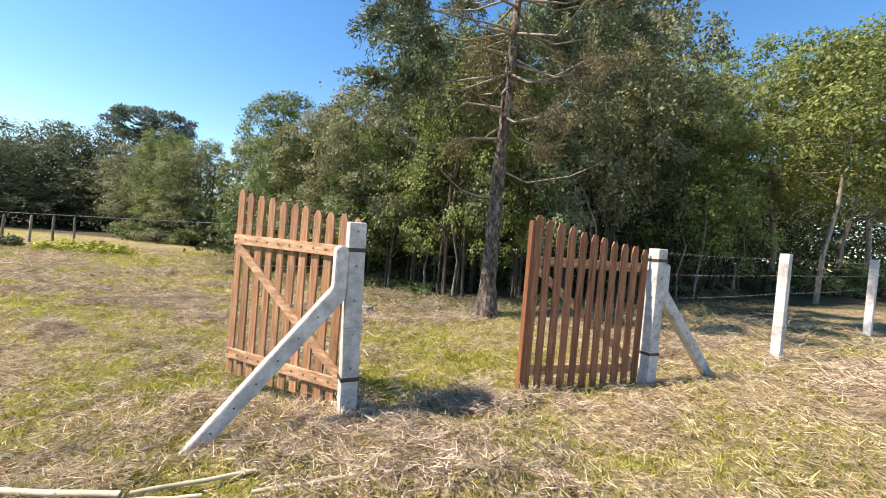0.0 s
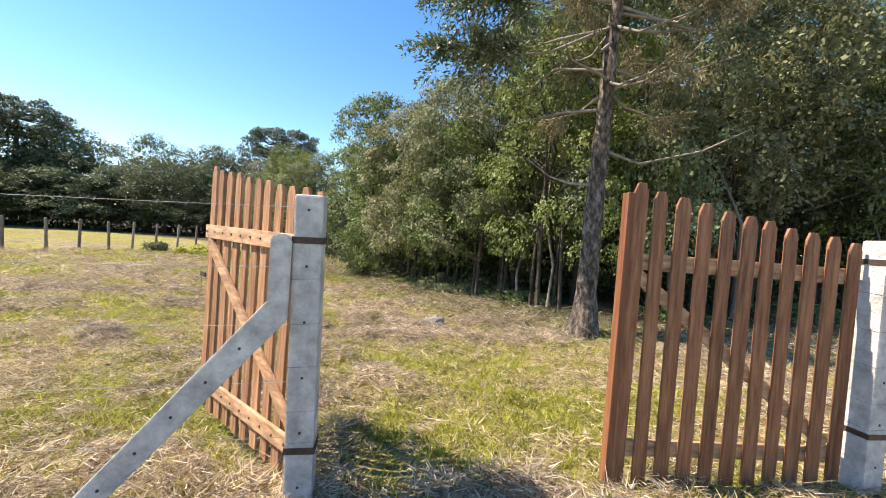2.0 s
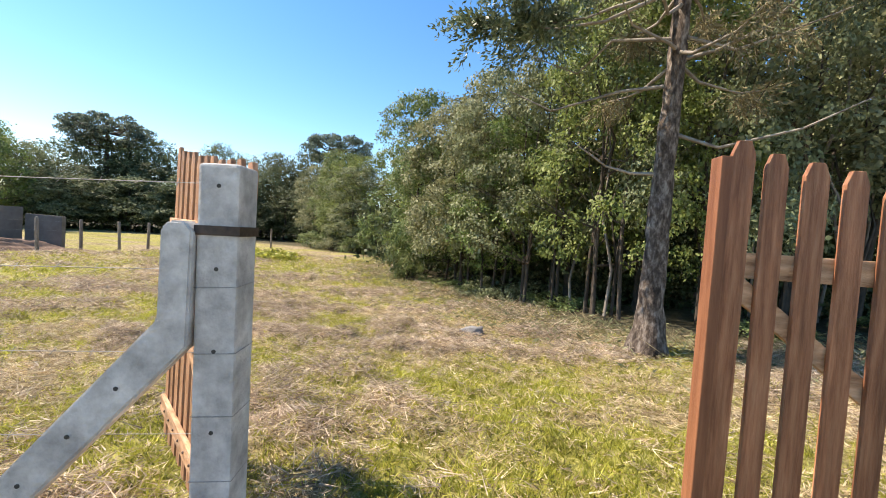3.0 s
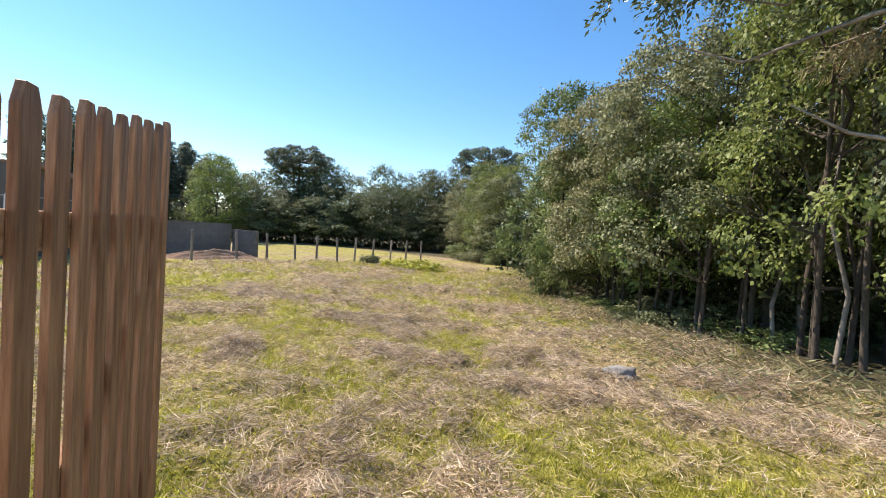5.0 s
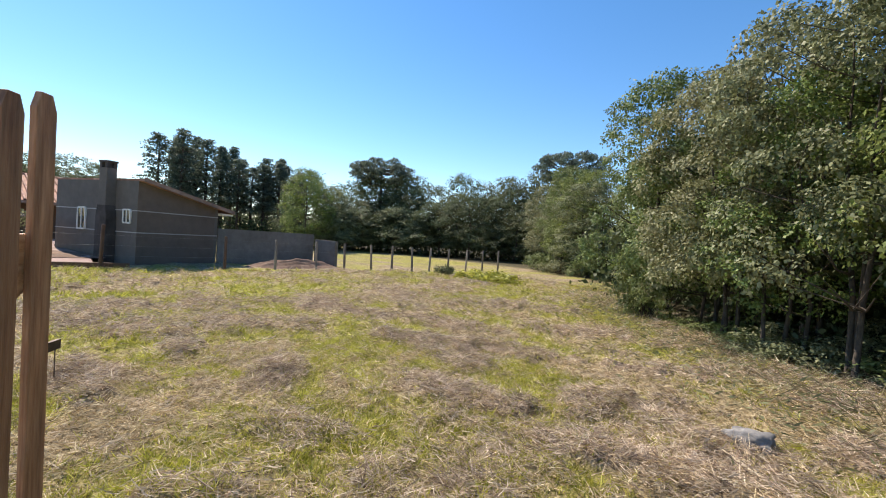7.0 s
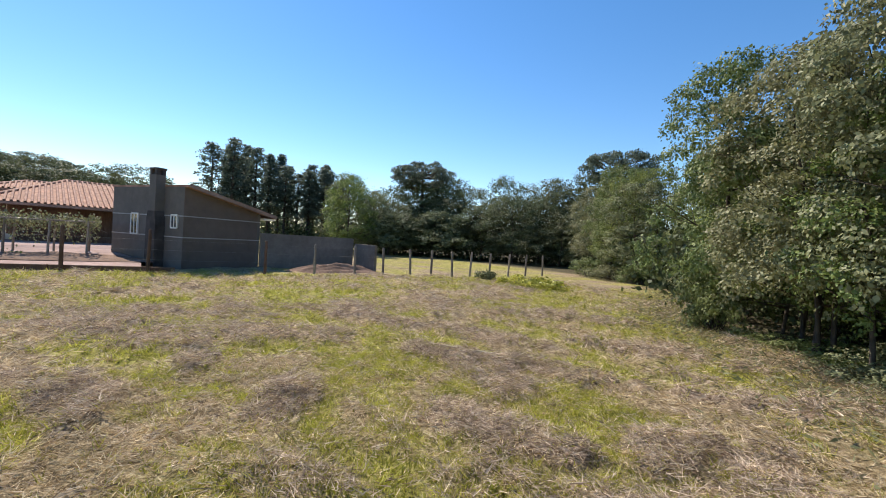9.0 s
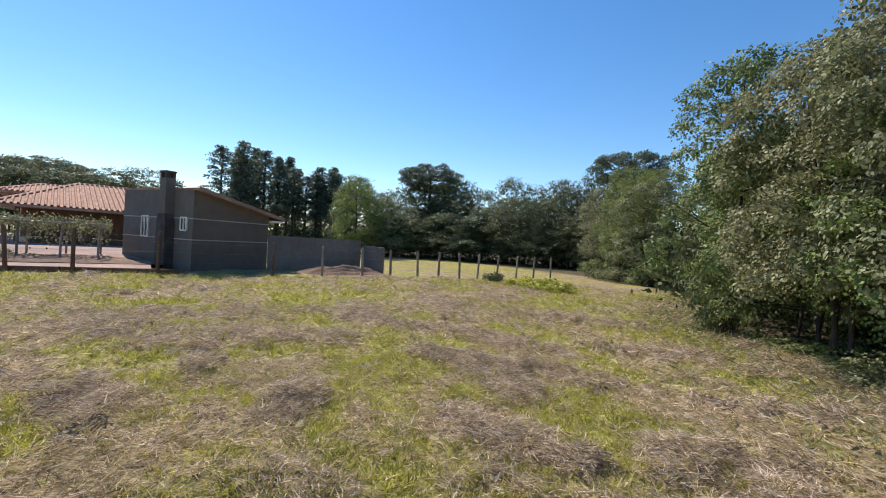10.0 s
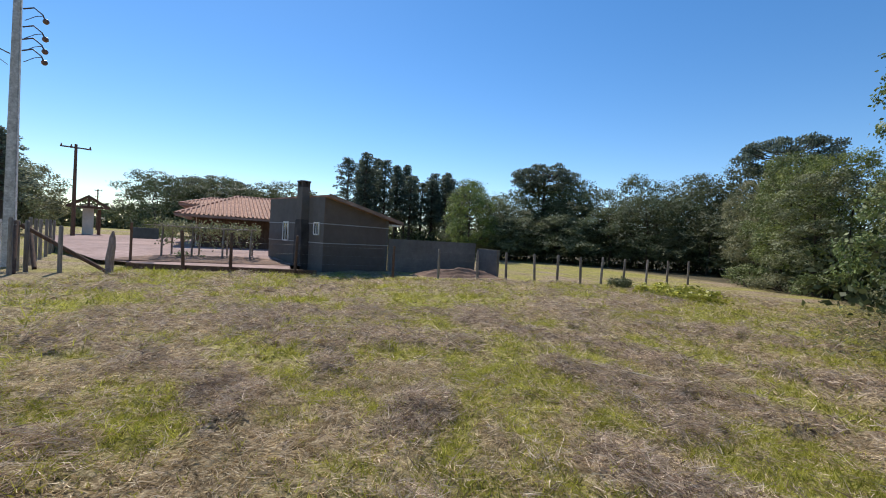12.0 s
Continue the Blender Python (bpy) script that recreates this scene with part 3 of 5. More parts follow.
for k, (x, y) in enumerate(side_fence):
    timber_post(x, y, 1.45 if k > 2 else 1.7, 0.065, "weathered split-wood fence post at the field's edge", "side fence posts", M_dark_wood if k < 4 else M_grey_wood, lean=(((k * 37) % 7 - 3) * 0.8, ((k * 53) % 7 - 3) * 0.8))
for h in (0.5, 0.9, 1.3):
    barbed_wire([(x, y, on_ground(x, y) + h) for x, y in side_fence], "thin wire strung along the side fence", "side fence wires", False, 0.002)


# ---- neighbour's buildings ----
def wall_slab(a, b, z0, za, zb, t, mat, parent, name="wall", label=""):
    """A wall from a to b (plan), foot z0, tops za and zb, t thick."""
    a, b = Vector((*a, 0)), Vector((*b, 0))
    d = (b - a).normalized()
    n = Vector((-d.y, d.x, 0)) * t
    bm = bmesh.new()
    lo = [bm.verts.new((p.x, p.y, z0)) for p in (a, b, b + n, a + n)]
    hi = [bm.verts.new((p.x, p.y, z)) for p, z in ((a, za), (b, zb), (b + n, zb), (a + n, za))]
    bm.faces.new(lo[::-1])
    bm.faces.new(hi)
    for k in range(4):
        bm.faces.new((lo[k], lo[(k + 1) % 4], hi[(k + 1) % 4], hi[k]))
    return part(name, bm, mat, parent, label)


def plane_slab(corners, thick, mat, parent, name, label=""):
    """A slab whose top has these corners."""
    bm = bmesh.new()
    top = [bm.verts.new(p) for p in corners]
    low = [bm.verts.new(Vector(p) - Vector((0, 0, thick))) for p in corners]
    bm.faces.new(top)
    bm.faces.new(low[::-1])
    n = len(top)
    for k in range(n):
        bm.faces.new((top[k], low[k], low[(k + 1) % n], top[(k + 1) % n]))
    bmesh.ops.recalc_face_normals(bm, faces=bm.faces)
    return part(name, bm, mat, parent, label)


YARD = -0.5
shed = new("annex_building")
C, E_, W_ = Vector((-22.9, 4.55)), Vector((-25.1, 7.95)), Vector((-27.6, 1.35))
far_c = E_ + (W_ - C)
wall_slab(E_, C, YARD - 0.2, 2.3, 3.2, -0.18, M_plaster_side, shed, label="brown-grey plastered side wall under the sloping roof")
wall_slab(C, W_, YARD - 0.2, 3.2, 3.2, -0.18, M_plaster, shed, label="dark grey plastered wall with white bands")
wall_slab(W_, far_c, YARD - 0.2, 3.2, 2.3, -0.18, M_plaster, shed)
wall_slab(far_c, E_, YARD - 0.2, 2.3, 2.3, -0.18, M_plaster, shed)
dR, dL = (E_ - C).normalized(), (W_ - C).normalized()


def on_wall(base, d, n, s, z, out=0.0):
    p = base + d * s + n * out
    return Vector((p.x, p.y, z))


nL, nR = -dR, -dL
slope = (2.3 - 3.2) / (E_ - C).length
o = 0.35
ra, rb = C - dL * o, W_ + dL * 0.1
top = 3.28
ext = (E_ - C).length + 0.75
plane_slab([(ra.x, ra.y, top), (ra.x + dR.x * ext, ra.y + dR.y * ext, top + slope * ext), (rb.x + dR.x * ext, rb.y + dR.y * ext, top + slope * ext), (rb.x, rb.y, top)], 0.1, M_tile, shed, "roof", "low sloping roof with a pale fascia")
fa = Vector((ra.x, ra.y, top - 0.03))
fb = Vector((ra.x + dR.x * ext, ra.y + dR.y * ext, top - 0.03 + slope * ext))
d = fb - fa
fas = boxed((d.length, 0.05, 0.17), (0, 0, 0))
fo = part("fascia", fas, M_eave, shed, "weathered pinkish fascia board")
fo.matrix_basis = Matrix.Translation((fa + fb) / 2) @ d.to_track_quat("X", "Z").to_matrix().to_4x4()
for z in (0.92, 1.88):
    for base, dd, nn, ln in ((C, dR, nR, (E_ - C).length), (C, dL, nL, (W_ - C).length)):
        p, q = on_wall(base, dd, nn, 0, z, 0.012), on_wall(base, dd, nn, ln, z, 0.012)
        bo = part("band", boxed(((q - p).length, 0.02, 0.045)), M_band, shed, "thin pale painted band")
        bo.matrix_basis = Matrix.Translation((p + q) / 2) @ (q - p).to_track_quat("X", "Z").to_matrix().to_4x4()
tl = dL.to_3d()
rotL = Matrix((tl, nL.to_3d(), Vector((0, 0, 1)))).transposed().to_4x4()


def casement(s, z, w, h):
    win = part("window", boxed((w - 0.06, 0.03, h - 0.06)), M_glass, shed, "small window with white frame")
    win.matrix_basis = Matrix.Translation(on_wall(C, dL, nL, s, z, 0.02)) @ rotL
    bm = bmesh.new()
    for sx, sz, cx, cz in ((w, 0.07, 0, h / 2), (w, 0.07, 0, -h / 2), (0.07, h, w / 2, 0), (0.07, h, -w / 2, 0), (0.05, h, 0, 0)):
        box(bm, (sx, 0.06, sz), (cx, 0.01, cz))
    part("window_frame", bm, M_white, win)


sof = part("soffit", boxed((0.72, 2.2, 0.1), bevel=0.01), M_white, shed, "pale painted soffit under the roof end")
sof.matrix_basis = Matrix.Translation((*(E_ + dR * 0.4 + dL * 0.85), 2.06)) @ Matrix.Rotation(math.atan2(dR.y, dR.x), 4, "Z")
casement(0.62, 1.62, 0.46, 0.58)
casement(3.72, 1.42, 0.55, 0.98)
ch = part("chimney", boxed((0.5, 0.42, 4.4), (0, 0, 1.5), bevel=0.01), M_plaster, shed, "square plastered chimney with an open top")
ch.matrix_basis = Matrix.Translation(on_wall(C, dL, nL, 1.7, 0, 0.2)) @ rotL
for z, w in ((4.22, 0.80),):
    bm = bmesh.new()
    for sx in (-1, 1):
        for sy in (-1, 1):
            box(bm, (0.14, 0.13, 0.26), (sx * 0.18, sy * 0.145, 3.82))
    box(bm, (0.56, 0.48, 0.08), (0, 0, 3.98), bevel=0.01)
    part("chimney_cap", bm, M_soot, ch)
part("flue_breast", prism([(-0.36, -0.6), (0.36, -0.6), (0.36, 1.5), (0.32, 1.8), (0.255, 2.05), (-0.255, 2.05), (-0.32, 1.8), (-0.36, 1.5)], 0.46), M_soot, ch, "soot-blackened chimney breast")
tagged(shed, "dark grey plastered annex with a lean-to roof and chimney", "building")

low_wall = new("yard_wall")
wall_slab((-25.7, 13.3), (-25.1, 8.0), YARD - 0.2, 1.32, 1.32, -0.16, M_block, low_wall)
wall_slab((-23.9, 14.0), (-25.6, 13.35), YARD - 0.2, 1.0, 1.02, -0.2, M_block, low_wall, "end_pier", "paler block pier")
tagged(low_wall, "long rendered grey block wall closing the yard", "wall")

house = new("tiled_house")
hx, hy = -43.0, -2.2
wall = boxed((11, 9, 3.1), (0, 0, 1.25))
part("wall", wall, M_cream, house, "cream plastered house wall")
part("porch_wall", boxed((0.2, 7.0, 1.1), (7.0, -0.5, 0.3)), M_dark_wood, house, "dark boarded porch parapet")
for y in (-4.5, -1.5, 1.5, 4.4):
    part("porch_pillar", boxed((0.22, 0.22, 3.0), (7.2, y, 1.2), bevel=0.02), M_dark_wood, house)
part("recess", boxed((0.1, 6.0, 1.9), (5.56, -1.4, 1.75)), M_dark_wood, house, "dark timber porch front in shade")


def hip_roof(cx, cy, ax, ay, z0, z1, ridge, parent, label):
    """A hipped roof of clay tiles, with its rows of barrel tiles as ribs."""
    bm = bmesh.new()
    a = [Vector((cx + sx * ax, cy + sy * ay, z0)) for sx, sy in ((1, -1), (1, 1), (-1, 1), (-1, -1))]
    r0, r1 = Vector((cx, cy - ridge, z1)), Vector((cx, cy + ridge, z1))
    va = [bm.verts.new(p) for p in a]
    v0, v1 = bm.verts.new(r0), bm.verts.new(r1)
    bm.faces.new((va[0], va[1], v1, v0))
    bm.faces.new((va[1], va[2], v1))
    bm.faces.new((va[2], va[3], v0, v1))
    bm.faces.new((va[3], va[0], v0))
    bm.faces.new(va[::-1])
    rf = part("roof", bm, M_tile, parent, label)
    lines = []
    n = int(2 * ay / 0.28)
    for k in range(n + 1):
        y = cy - ay + 2 * ay * k / n
        t = min(1, (ay - abs(y - cy)) / (ay - ridge))
        lines.append(([Vector((cx + ax + 0.05, y, z0 + 0.03)), Vector((cx + ax * (1 - t), y, z0 + (z1 - z0) * t + 0.05))], [0.075, 0.075]))
    n = int(2 * ax / 0.28)
    for k in range(n + 1):
        x = cx - ax + 2 * ax * k / n
        t = 1 - abs(x - cx) / ax
        for sy in (-1, 1):
            lines.append(([Vector((x, cy + sy * (ay + 0.05), z0 + 0.03)), Vector((x, cy + sy * (ay - (ay - ridge) * t), z0 + (z1 - z0) * t + 0.05))], [0.075, 0.075]))
    part("tile_row", tubes_mesh("tile_row", lines, M_tile, 5), M_tile, rf)["kind"] = "stuff"
    lines = [([p, q], [0.12, 0.12]) for p, q in ((a[0], r0), (a[1], r1), (r0, r1), (a[2], r1), (a[3], r0))]
    part("ridge_tile", tubes_mesh("ridge_tile", lines, M_tile, 6), M_tile, rf)
    part("eave_board", boxed((2 * ax + 0.1, 2 * ay + 0.1, 0.14), (cx, cy, z0 - 0.09)), M_eave, parent, "weathered pinkish eave board")


hip_roof(0.5, 0, 7.4, 5.6, 2.75, 4.75, 1.6, house, "red clay tiled hipped roof")
hip_roof(-5.5, -2.5, 4.0, 3.6, 3.9, 4.8, 1.2, house, "upper tiled roof")
house.matrix_basis = pose(hx, hy, YARD, 0, 0, 14)
tagged(house, "cream house under a red clay tiled hipped roof", "house")

# packed earth yard and the board along its edge
yard_pts = [(-22.0, -2.6), (-21.9, 3.2), (-24.4, 2.9), (-28.5, 1.2), (-36, 0.5), (-36, -9), (-62, -15), (-60, -24), (-45, -19), (-30, -10.5), (-23, -5.0)]
bm = bmesh.new()
bm.faces.new([bm.verts.new((x, y, float(np.interp(-x, [21, 23, 28, 38, 60], [-0.34, -0.3, -0.04, -0.04, -0.1])))) for x, y in yard_pts])
bmesh.ops.triangulate(bm, faces=bm.faces)
bmesh.ops.recalc_face_normals(bm, faces=bm.faces)
tagged(part("yard", bm, M_drive), "pinkish packed-earth yard", "yard", kind="structure")
for a, b in (((-21.55, -3.2), (-21.45, 0.4)), ((-21.45, 0.45), (-21.2, 4.4))):
    p, q = Vector((*a, YARD + 0.1)), Vector((*b, YARD + 0.1))
    lg_ = new("edge_board", None)
    lg_.matrix_basis = Matrix.Translation((p + q) / 2) @ (q - p).to_track_quat("X", "Z").to_matrix().to_4x4()
    part("board", boxed(((q - p).length, 0.12, 0.24), bevel=0.02), M_dark_wood, lg_)
    tagged(lg_, "dark timber board edging the yard", "board", "yard edge boards")

# soil heap
bm = bmesh.new()
bmesh.ops.create_grid(bm, x_segments=36, y_segments=24, size=1)
for v in bm.verts:
    r = math.hypot(v.co.x, v.co.y)
    hgt = max(0, 1 - r * r) ** 1.2
    v.co = Vector((v.co.x * 0.9, v.co.y * 2.7, hgt * 0.4 + hgt * noise.fractal(v.co * 2.5, 1, 2, 4) * 0.22 - 0.03))
heap = part("earth_mound", bm, M_soil, smooth=True)
heap.matrix_basis = pose(-23.4, 11.6, YARD, 0, 0, 5)
tagged(heap, "heap of brown soil and rubble beside the wall", "soil heap")


bm = bmesh.new()
bmesh.ops.create_grid(bm, x_segments=24, y_segments=40, size=1)
for v in bm.verts:
    hgt = max(0, 1 - math.hypot(v.co.x, v.co.y) ** 2) ** 0.8
    v.co = Vector((v.co.x * 1.9, v.co.y * 4.0, hgt * 0.16 + hgt * noise.fractal(v.co * 3.5, 1, 2, 4) * 0.12 - 0.03))
bed = part("planting_bed", bm, M_soil, smooth=True)
bed.matrix_basis = pose(-24.9, -0.6, -0.22, 0, 0, 4)
tagged(bed, "low bed of dug brown soil beside the yard", "soil bed")


# ---- pergola with a vine ----
pergola = new("vine_pergola")
pergola.matrix_basis = pose(-26.0, -1.3, YARD, 0, 0, 8)
pergola.scale = (0.9, 0.8, 0.95)
for x in (-1.2, 1.2):
    for y in (-2.4, -0.8, 0.9, 2.5):
        part("post", tubes_mesh("post", [([(x, y, -0.1), (x + 0.03, y, 1.0), (x, y + 0.03, 1.95)], [0.06, 0.055, 0.05])], M_grey_wood, 8), M_grey_wood, pergola)
for x in (-1.2, 0, 1.2):
    part("rail", tubes_mesh("rail", [([(x, -2.8, 1.95), (x, 0, 1.92), (x, 2.9, 1.96)], [0.04, 0.04, 0.035])], M_grey_wood, 6), M_grey_wood, pergola)
rng = np.random.default_rng(5)
n = 2600
cp = np.stack([rng.uniform(-1.5, 1.5, n), rng.uniform(-2.9, 3.0, n), 1.95 + rng.normal(0, 0.16, n)], 1)
hang = rng.random(n) < 0.3
cp[hang, 2] -= rng.random(hang.sum()) * 0.9
ax_ = rng.normal(size=(n, 3)) + np.array([0, 0, -0.4])
ax_ /= np.linalg.norm(ax_, axis=1, keepdims=True)
v, q = blades(cp, ax_, rng.uniform(0.08, 0.17, n), rng.uniform(0.03, 0.07, n), rng)
part("vine", raw_mesh("vine", v, q, M_leaf_b), M_leaf_b, pergola, "sparse yellow-green vine")
part("vine_cane", tubes_mesh("vine_cane", [([(rng.uniform(-1.3, 1.3), y, 1.92), (rng.uniform(-1.3, 1.3), y + rng.uniform(-0.8, 0.8), 2.1), (rng.uniform(-1.4, 1.4), y + rng.uniform(-1, 1), rng.uniform(1.3, 2.0))], [0.02, 0.015, 0.008]) for y in np.linspace(-2.6, 2.7, 26)], M_twig, 5), M_twig, pergola, "pale bare vine canes")
tagged(pergola, "rough timber pergola under a sparse vine", "pergola")

# ---- power poles ----
def power_pole(x, y, h, w, arm, mat, label, crossturn=0):
    root = new("power_pole")
    root.matrix_basis = pose(x, y, ground_z(x, y), 0, 0, crossturn)
    bm = bmesh.new()
    bmesh.ops.create_cone(bm, cap_ends=True, segments=4 if w > 0.3 else 10, radius1=w * 0.72, radius2=w * 0.42, depth=h + 0.5, matrix=pose(0, 0, h / 2 - 0.25, 0, 0, 45))
    if w > 0.3:
        bmesh.ops.bevel(bm, geom=list(bm.edges), offset=0.03, segments=2, affect="EDGES")
    part("mast", bm, mat, root)
    if arm:
        part("crossarm", boxed((arm, 0.11, 0.12), (0, 0.1, h - 0.3), bevel=0.01), M_dark_wood, root)
        for s in (-0.46, -0.15, 0.46):
            bm = bmesh.new()
            bmesh.ops.create_cone(bm, cap_ends=True, segments=10, radius1=0.07, radius2=0.045, depth=0.2, matrix=pose(s * arm, 0.1, h - 0.14))
            part("insulator", bm, M_porcelain, root)
    tagged(root, label, "power pole", "power poles")
    return root


big_pole = power_pole(-20.2, -6.35, 10.5, 0.34, 0, M_concrete, "tall square concrete power pole with fittings", 20)
for k, (z, s) in enumerate(((8.75, 1), (8.3, 1), (7.7, -1), (9.4, 1), (7.9, 1))):
    lines = [([(0, s * 0.15, z), (0.1, s * 0.45, z + 0.1), (0.15, s * 0.7, z - 0.1), (0.1, s * 0.78, z - 0.3)], [0.025] * 4), ([(0, s * 0.2, z - 0.4), (0.1, s * 0.5, z - 0.2), (0.2, s * 0.72, z - 0.15)], [0.012] * 3)]
    br = part("bracket", tubes_mesh("bracket", lines, M_iron, 6), M_iron, big_pole)
    bm = bmesh.new()
    bmesh.ops.create_uvsphere(bm, u_segments=10, v_segments=8, radius=0.1, matrix=pose(0.1, s * 0.78, z - 0.3))
    part("insulator", bm, M_porcelain, br)
power_pole(-47.7, -18.8, 8.9, 0.26, 2.2, M_dark_wood, "slim dark wooden power pole with a crossarm", 117)
power_pole(-110.0, -47.0, 9.0, 0.26, 2.2, M_dark_wood, "distant wooden power pole", 60)
power_pole(-137.0, -60.0, 9.0, 0.26, 2.2, M_dark_wood, "distant wooden power pole", 60)

# ---- front corner of the fence: stump, braces, board ----
for x, y, h in ((-17.3, -4.5, 1.75), (-18.5, -4.8, 1.7), (-18.6, -3.9, 1.6), (-18.9, -5.3, 1.75), (-21.0, -6.2, 1.8), (-22.5, -6.9, 1.8), (-24.0, -7.6, 1.8), (-25.8, -8.4, 1.8), (-27.5, -9.2, 1.8), (-29.4, -10.1, 1.8)):
    timber_post(x, y, h, 0.065, "thick grey timber post of the roadside fence", "roadside posts")
for a, b in (((-18.9, -5.2, 1.1), (-19.4, -2.9, -0.45)), ((-18.8, -5.3, 1.2), (-17.6, -4.6, -0.45)), ((-20.8, -6.1, 1.0), (-19.6, -5.2, -0.45))):
    st = new("raking_strut", tubes_mesh("raking_strut", [([Vector(a), Vector(b)], [0.075, 0.07])], M_dark_wood, 8))
    tagged(st, "dark raking timber strut of the corner post", "strut", "corner struts")
for h in (0.4, 0.8, 1.2, 1.6):
    barbed_wire([(x, y, ground_z(x, y) + h) for x, y in ((-14.8, -3.3), (-17.3, -4.5), (-18.9, -5.3), (-21.0, -6.2), (-24.0, -7.6), (-29.4, -10.1))], "thin wire of the roadside fence", "roadside wires", False, 0.003)
bm = bmesh.new()
vs, qs = tube_arrays([(0, 0, -0.15), (0.02, 0.01, 0.1), (0.03, 0.04, 0.5), (0.0, 0.07, 0.95), (0.02, 0.1, 1.3), (0.03, 0.11, 1.52)], [0.2, 0.13, 0.12, 0.13, 0.1, 0.03], 11)
stump_me = raw_mesh("broken_stump", [tuple(v + Vector((noise.noise(v * 4), noise.noise(v * 4 + Vector((9, 0, 0))), noise.noise(v * 6) * 1.2)) * 0.05) for v in vs], qs, M_pale_stump)
bm.free()
st = new("broken_stump", stump_me)
st.matrix_basis = pose(-18.9, -2.6, on_ground(-18.9, -2.6))
tagged(st, "broken pale grey tree stump in the grass", "stump")
bd = new("notice_board")
bd.matrix_basis = pose(-23.2, -3.2, YARD, 0, 0, -70)
part("post", boxed((0.1, 0.1, 2.0), (0.5, 0, 0.9), bevel=0.01), M_dark_wood, bd)
part("panel", boxed((0.95, 0.05, 0.5), (-0.03, 0.03, 1.45), bevel=0.01), M_dark_panel, bd, "plain dark grey panel")
tagged(bd, "dark grey board on a timber post by the yard", "board")

# ---- gateway with a little roof ----
gw = new("gateway_roof")
gw.matrix_basis = pose(-55.2, -21.7, YARD, 0, 0, 117)
part("pillar", boxed((0.95, 0.8, 3.9), (0.3, 0, 1.75), bevel=0.03), M_cream, gw)
part("pillar", boxed((0.3, 0.3, 3.4), (1.25, 0.3, 1.5), bevel=0.02), M_dark_wood, gw)
for s in (-1, 1):
    sl = part("roof_slope", boxed((2.2, 2.6, 0.2)), M_dark_wood, gw)
    sl.matrix_basis = pose(0.3 + s * 0.88, 0, 3.95, 0, s * 34, 0)
part("tie_beam", boxed((3.3, 0.18, 0.24), (0.3, -1.2, 3.35)), M_dark_wood, gw)
part("king_post", boxed((0.22, 0.18, 1.0), (0.3, -1.2, 3.9)), M_dark_wood, gw)
tagged(gw, "small gabled timber gateway on cream pillars", "gateway")


# ---- trees ----
def unit(a):
    return a / (np.linalg.norm(a, axis=-1, keepdims=True) + 1e-9)


def clumps_leaves(centres, radii, per, size, rng, droop=0.35, flat=0.8):
    """Leaves in loose clumps; most of them near a clump's skin and turned outwards."""
    cs, rs = np.repeat(centres, per, 0), np.repeat(radii, per)
    u = unit(rng.normal(size=(len(cs), 3)) + np.array([0, 0, 0.55]))
    rad = rs * (0.45 + 0.65 * rng.random(len(cs)) ** 0.5)
    p = cs + u * rad[:, None] * np.array([1, 1, flat])
    face = unit(u + rng.normal(size=(len(cs), 3)) * 0.45 + np.array([0, 0, 0.25]))
    ax = unit(np.cross(face, rng.normal(size=(len(cs), 3))) + u * 0.25 + np.array([0, 0, -droop]))
    ln = size * rng.uniform(0.6, 1.35, len(cs))
    return blades(p, ax, ln, ln * rng.uniform(0.24, 0.38, len(cs)), rng, facing=face)


def lobed_leaves(centres, radii, outward, per, size, rng, sprig=12, droop=0.4, flat=0.72, wide=0.34):
    """Leaf lobes: each a bowl of sprigs on its upper and outer side, so that lit tops stand before dark gaps."""
    count = np.maximum(4, np.asarray(per) // sprig) if np.ndim(per) else np.full(len(centres), max(4, per // sprig))
    cs, rs, out = np.repeat(centres, count, 0), np.repeat(radii, count), np.repeat(outward, count, 0)
    n = len(cs)
    u = unit(unit(rng.normal(size=(n, 3))) + out * 0.55 + np.array([0, 0, 0.42]))
    sp = cs + u * (rs * rng.uniform(0.62, 1.12, n))[:, None] * np.array([1, 1, flat])
    tone = unit(u + rng.normal(size=(n, 3)) * 0.42 + np.array([0, 0, 0.2]))
    sp, u, tone = np.repeat(sp, sprig, 0), np.repeat(u, sprig, 0), np.repeat(tone, sprig, 0)
    n = len(sp)
    p = sp + rng.normal(size=(n, 3)) * size * np.array([1.0, 1.0, 0.65])
    face = unit(tone + rng.normal(size=(n, 3)) * 0.36)
    ax = unit(np.cross(face, rng.normal(size=(n, 3))) + u * 0.3 + np.array([0, 0, -droop]))
    ln = size * rng.uniform(0.6, 1.35, n)
    return blades(p, ax, ln, ln * wide * rng.uniform(0.75, 1.2, n), rng, facing=face)


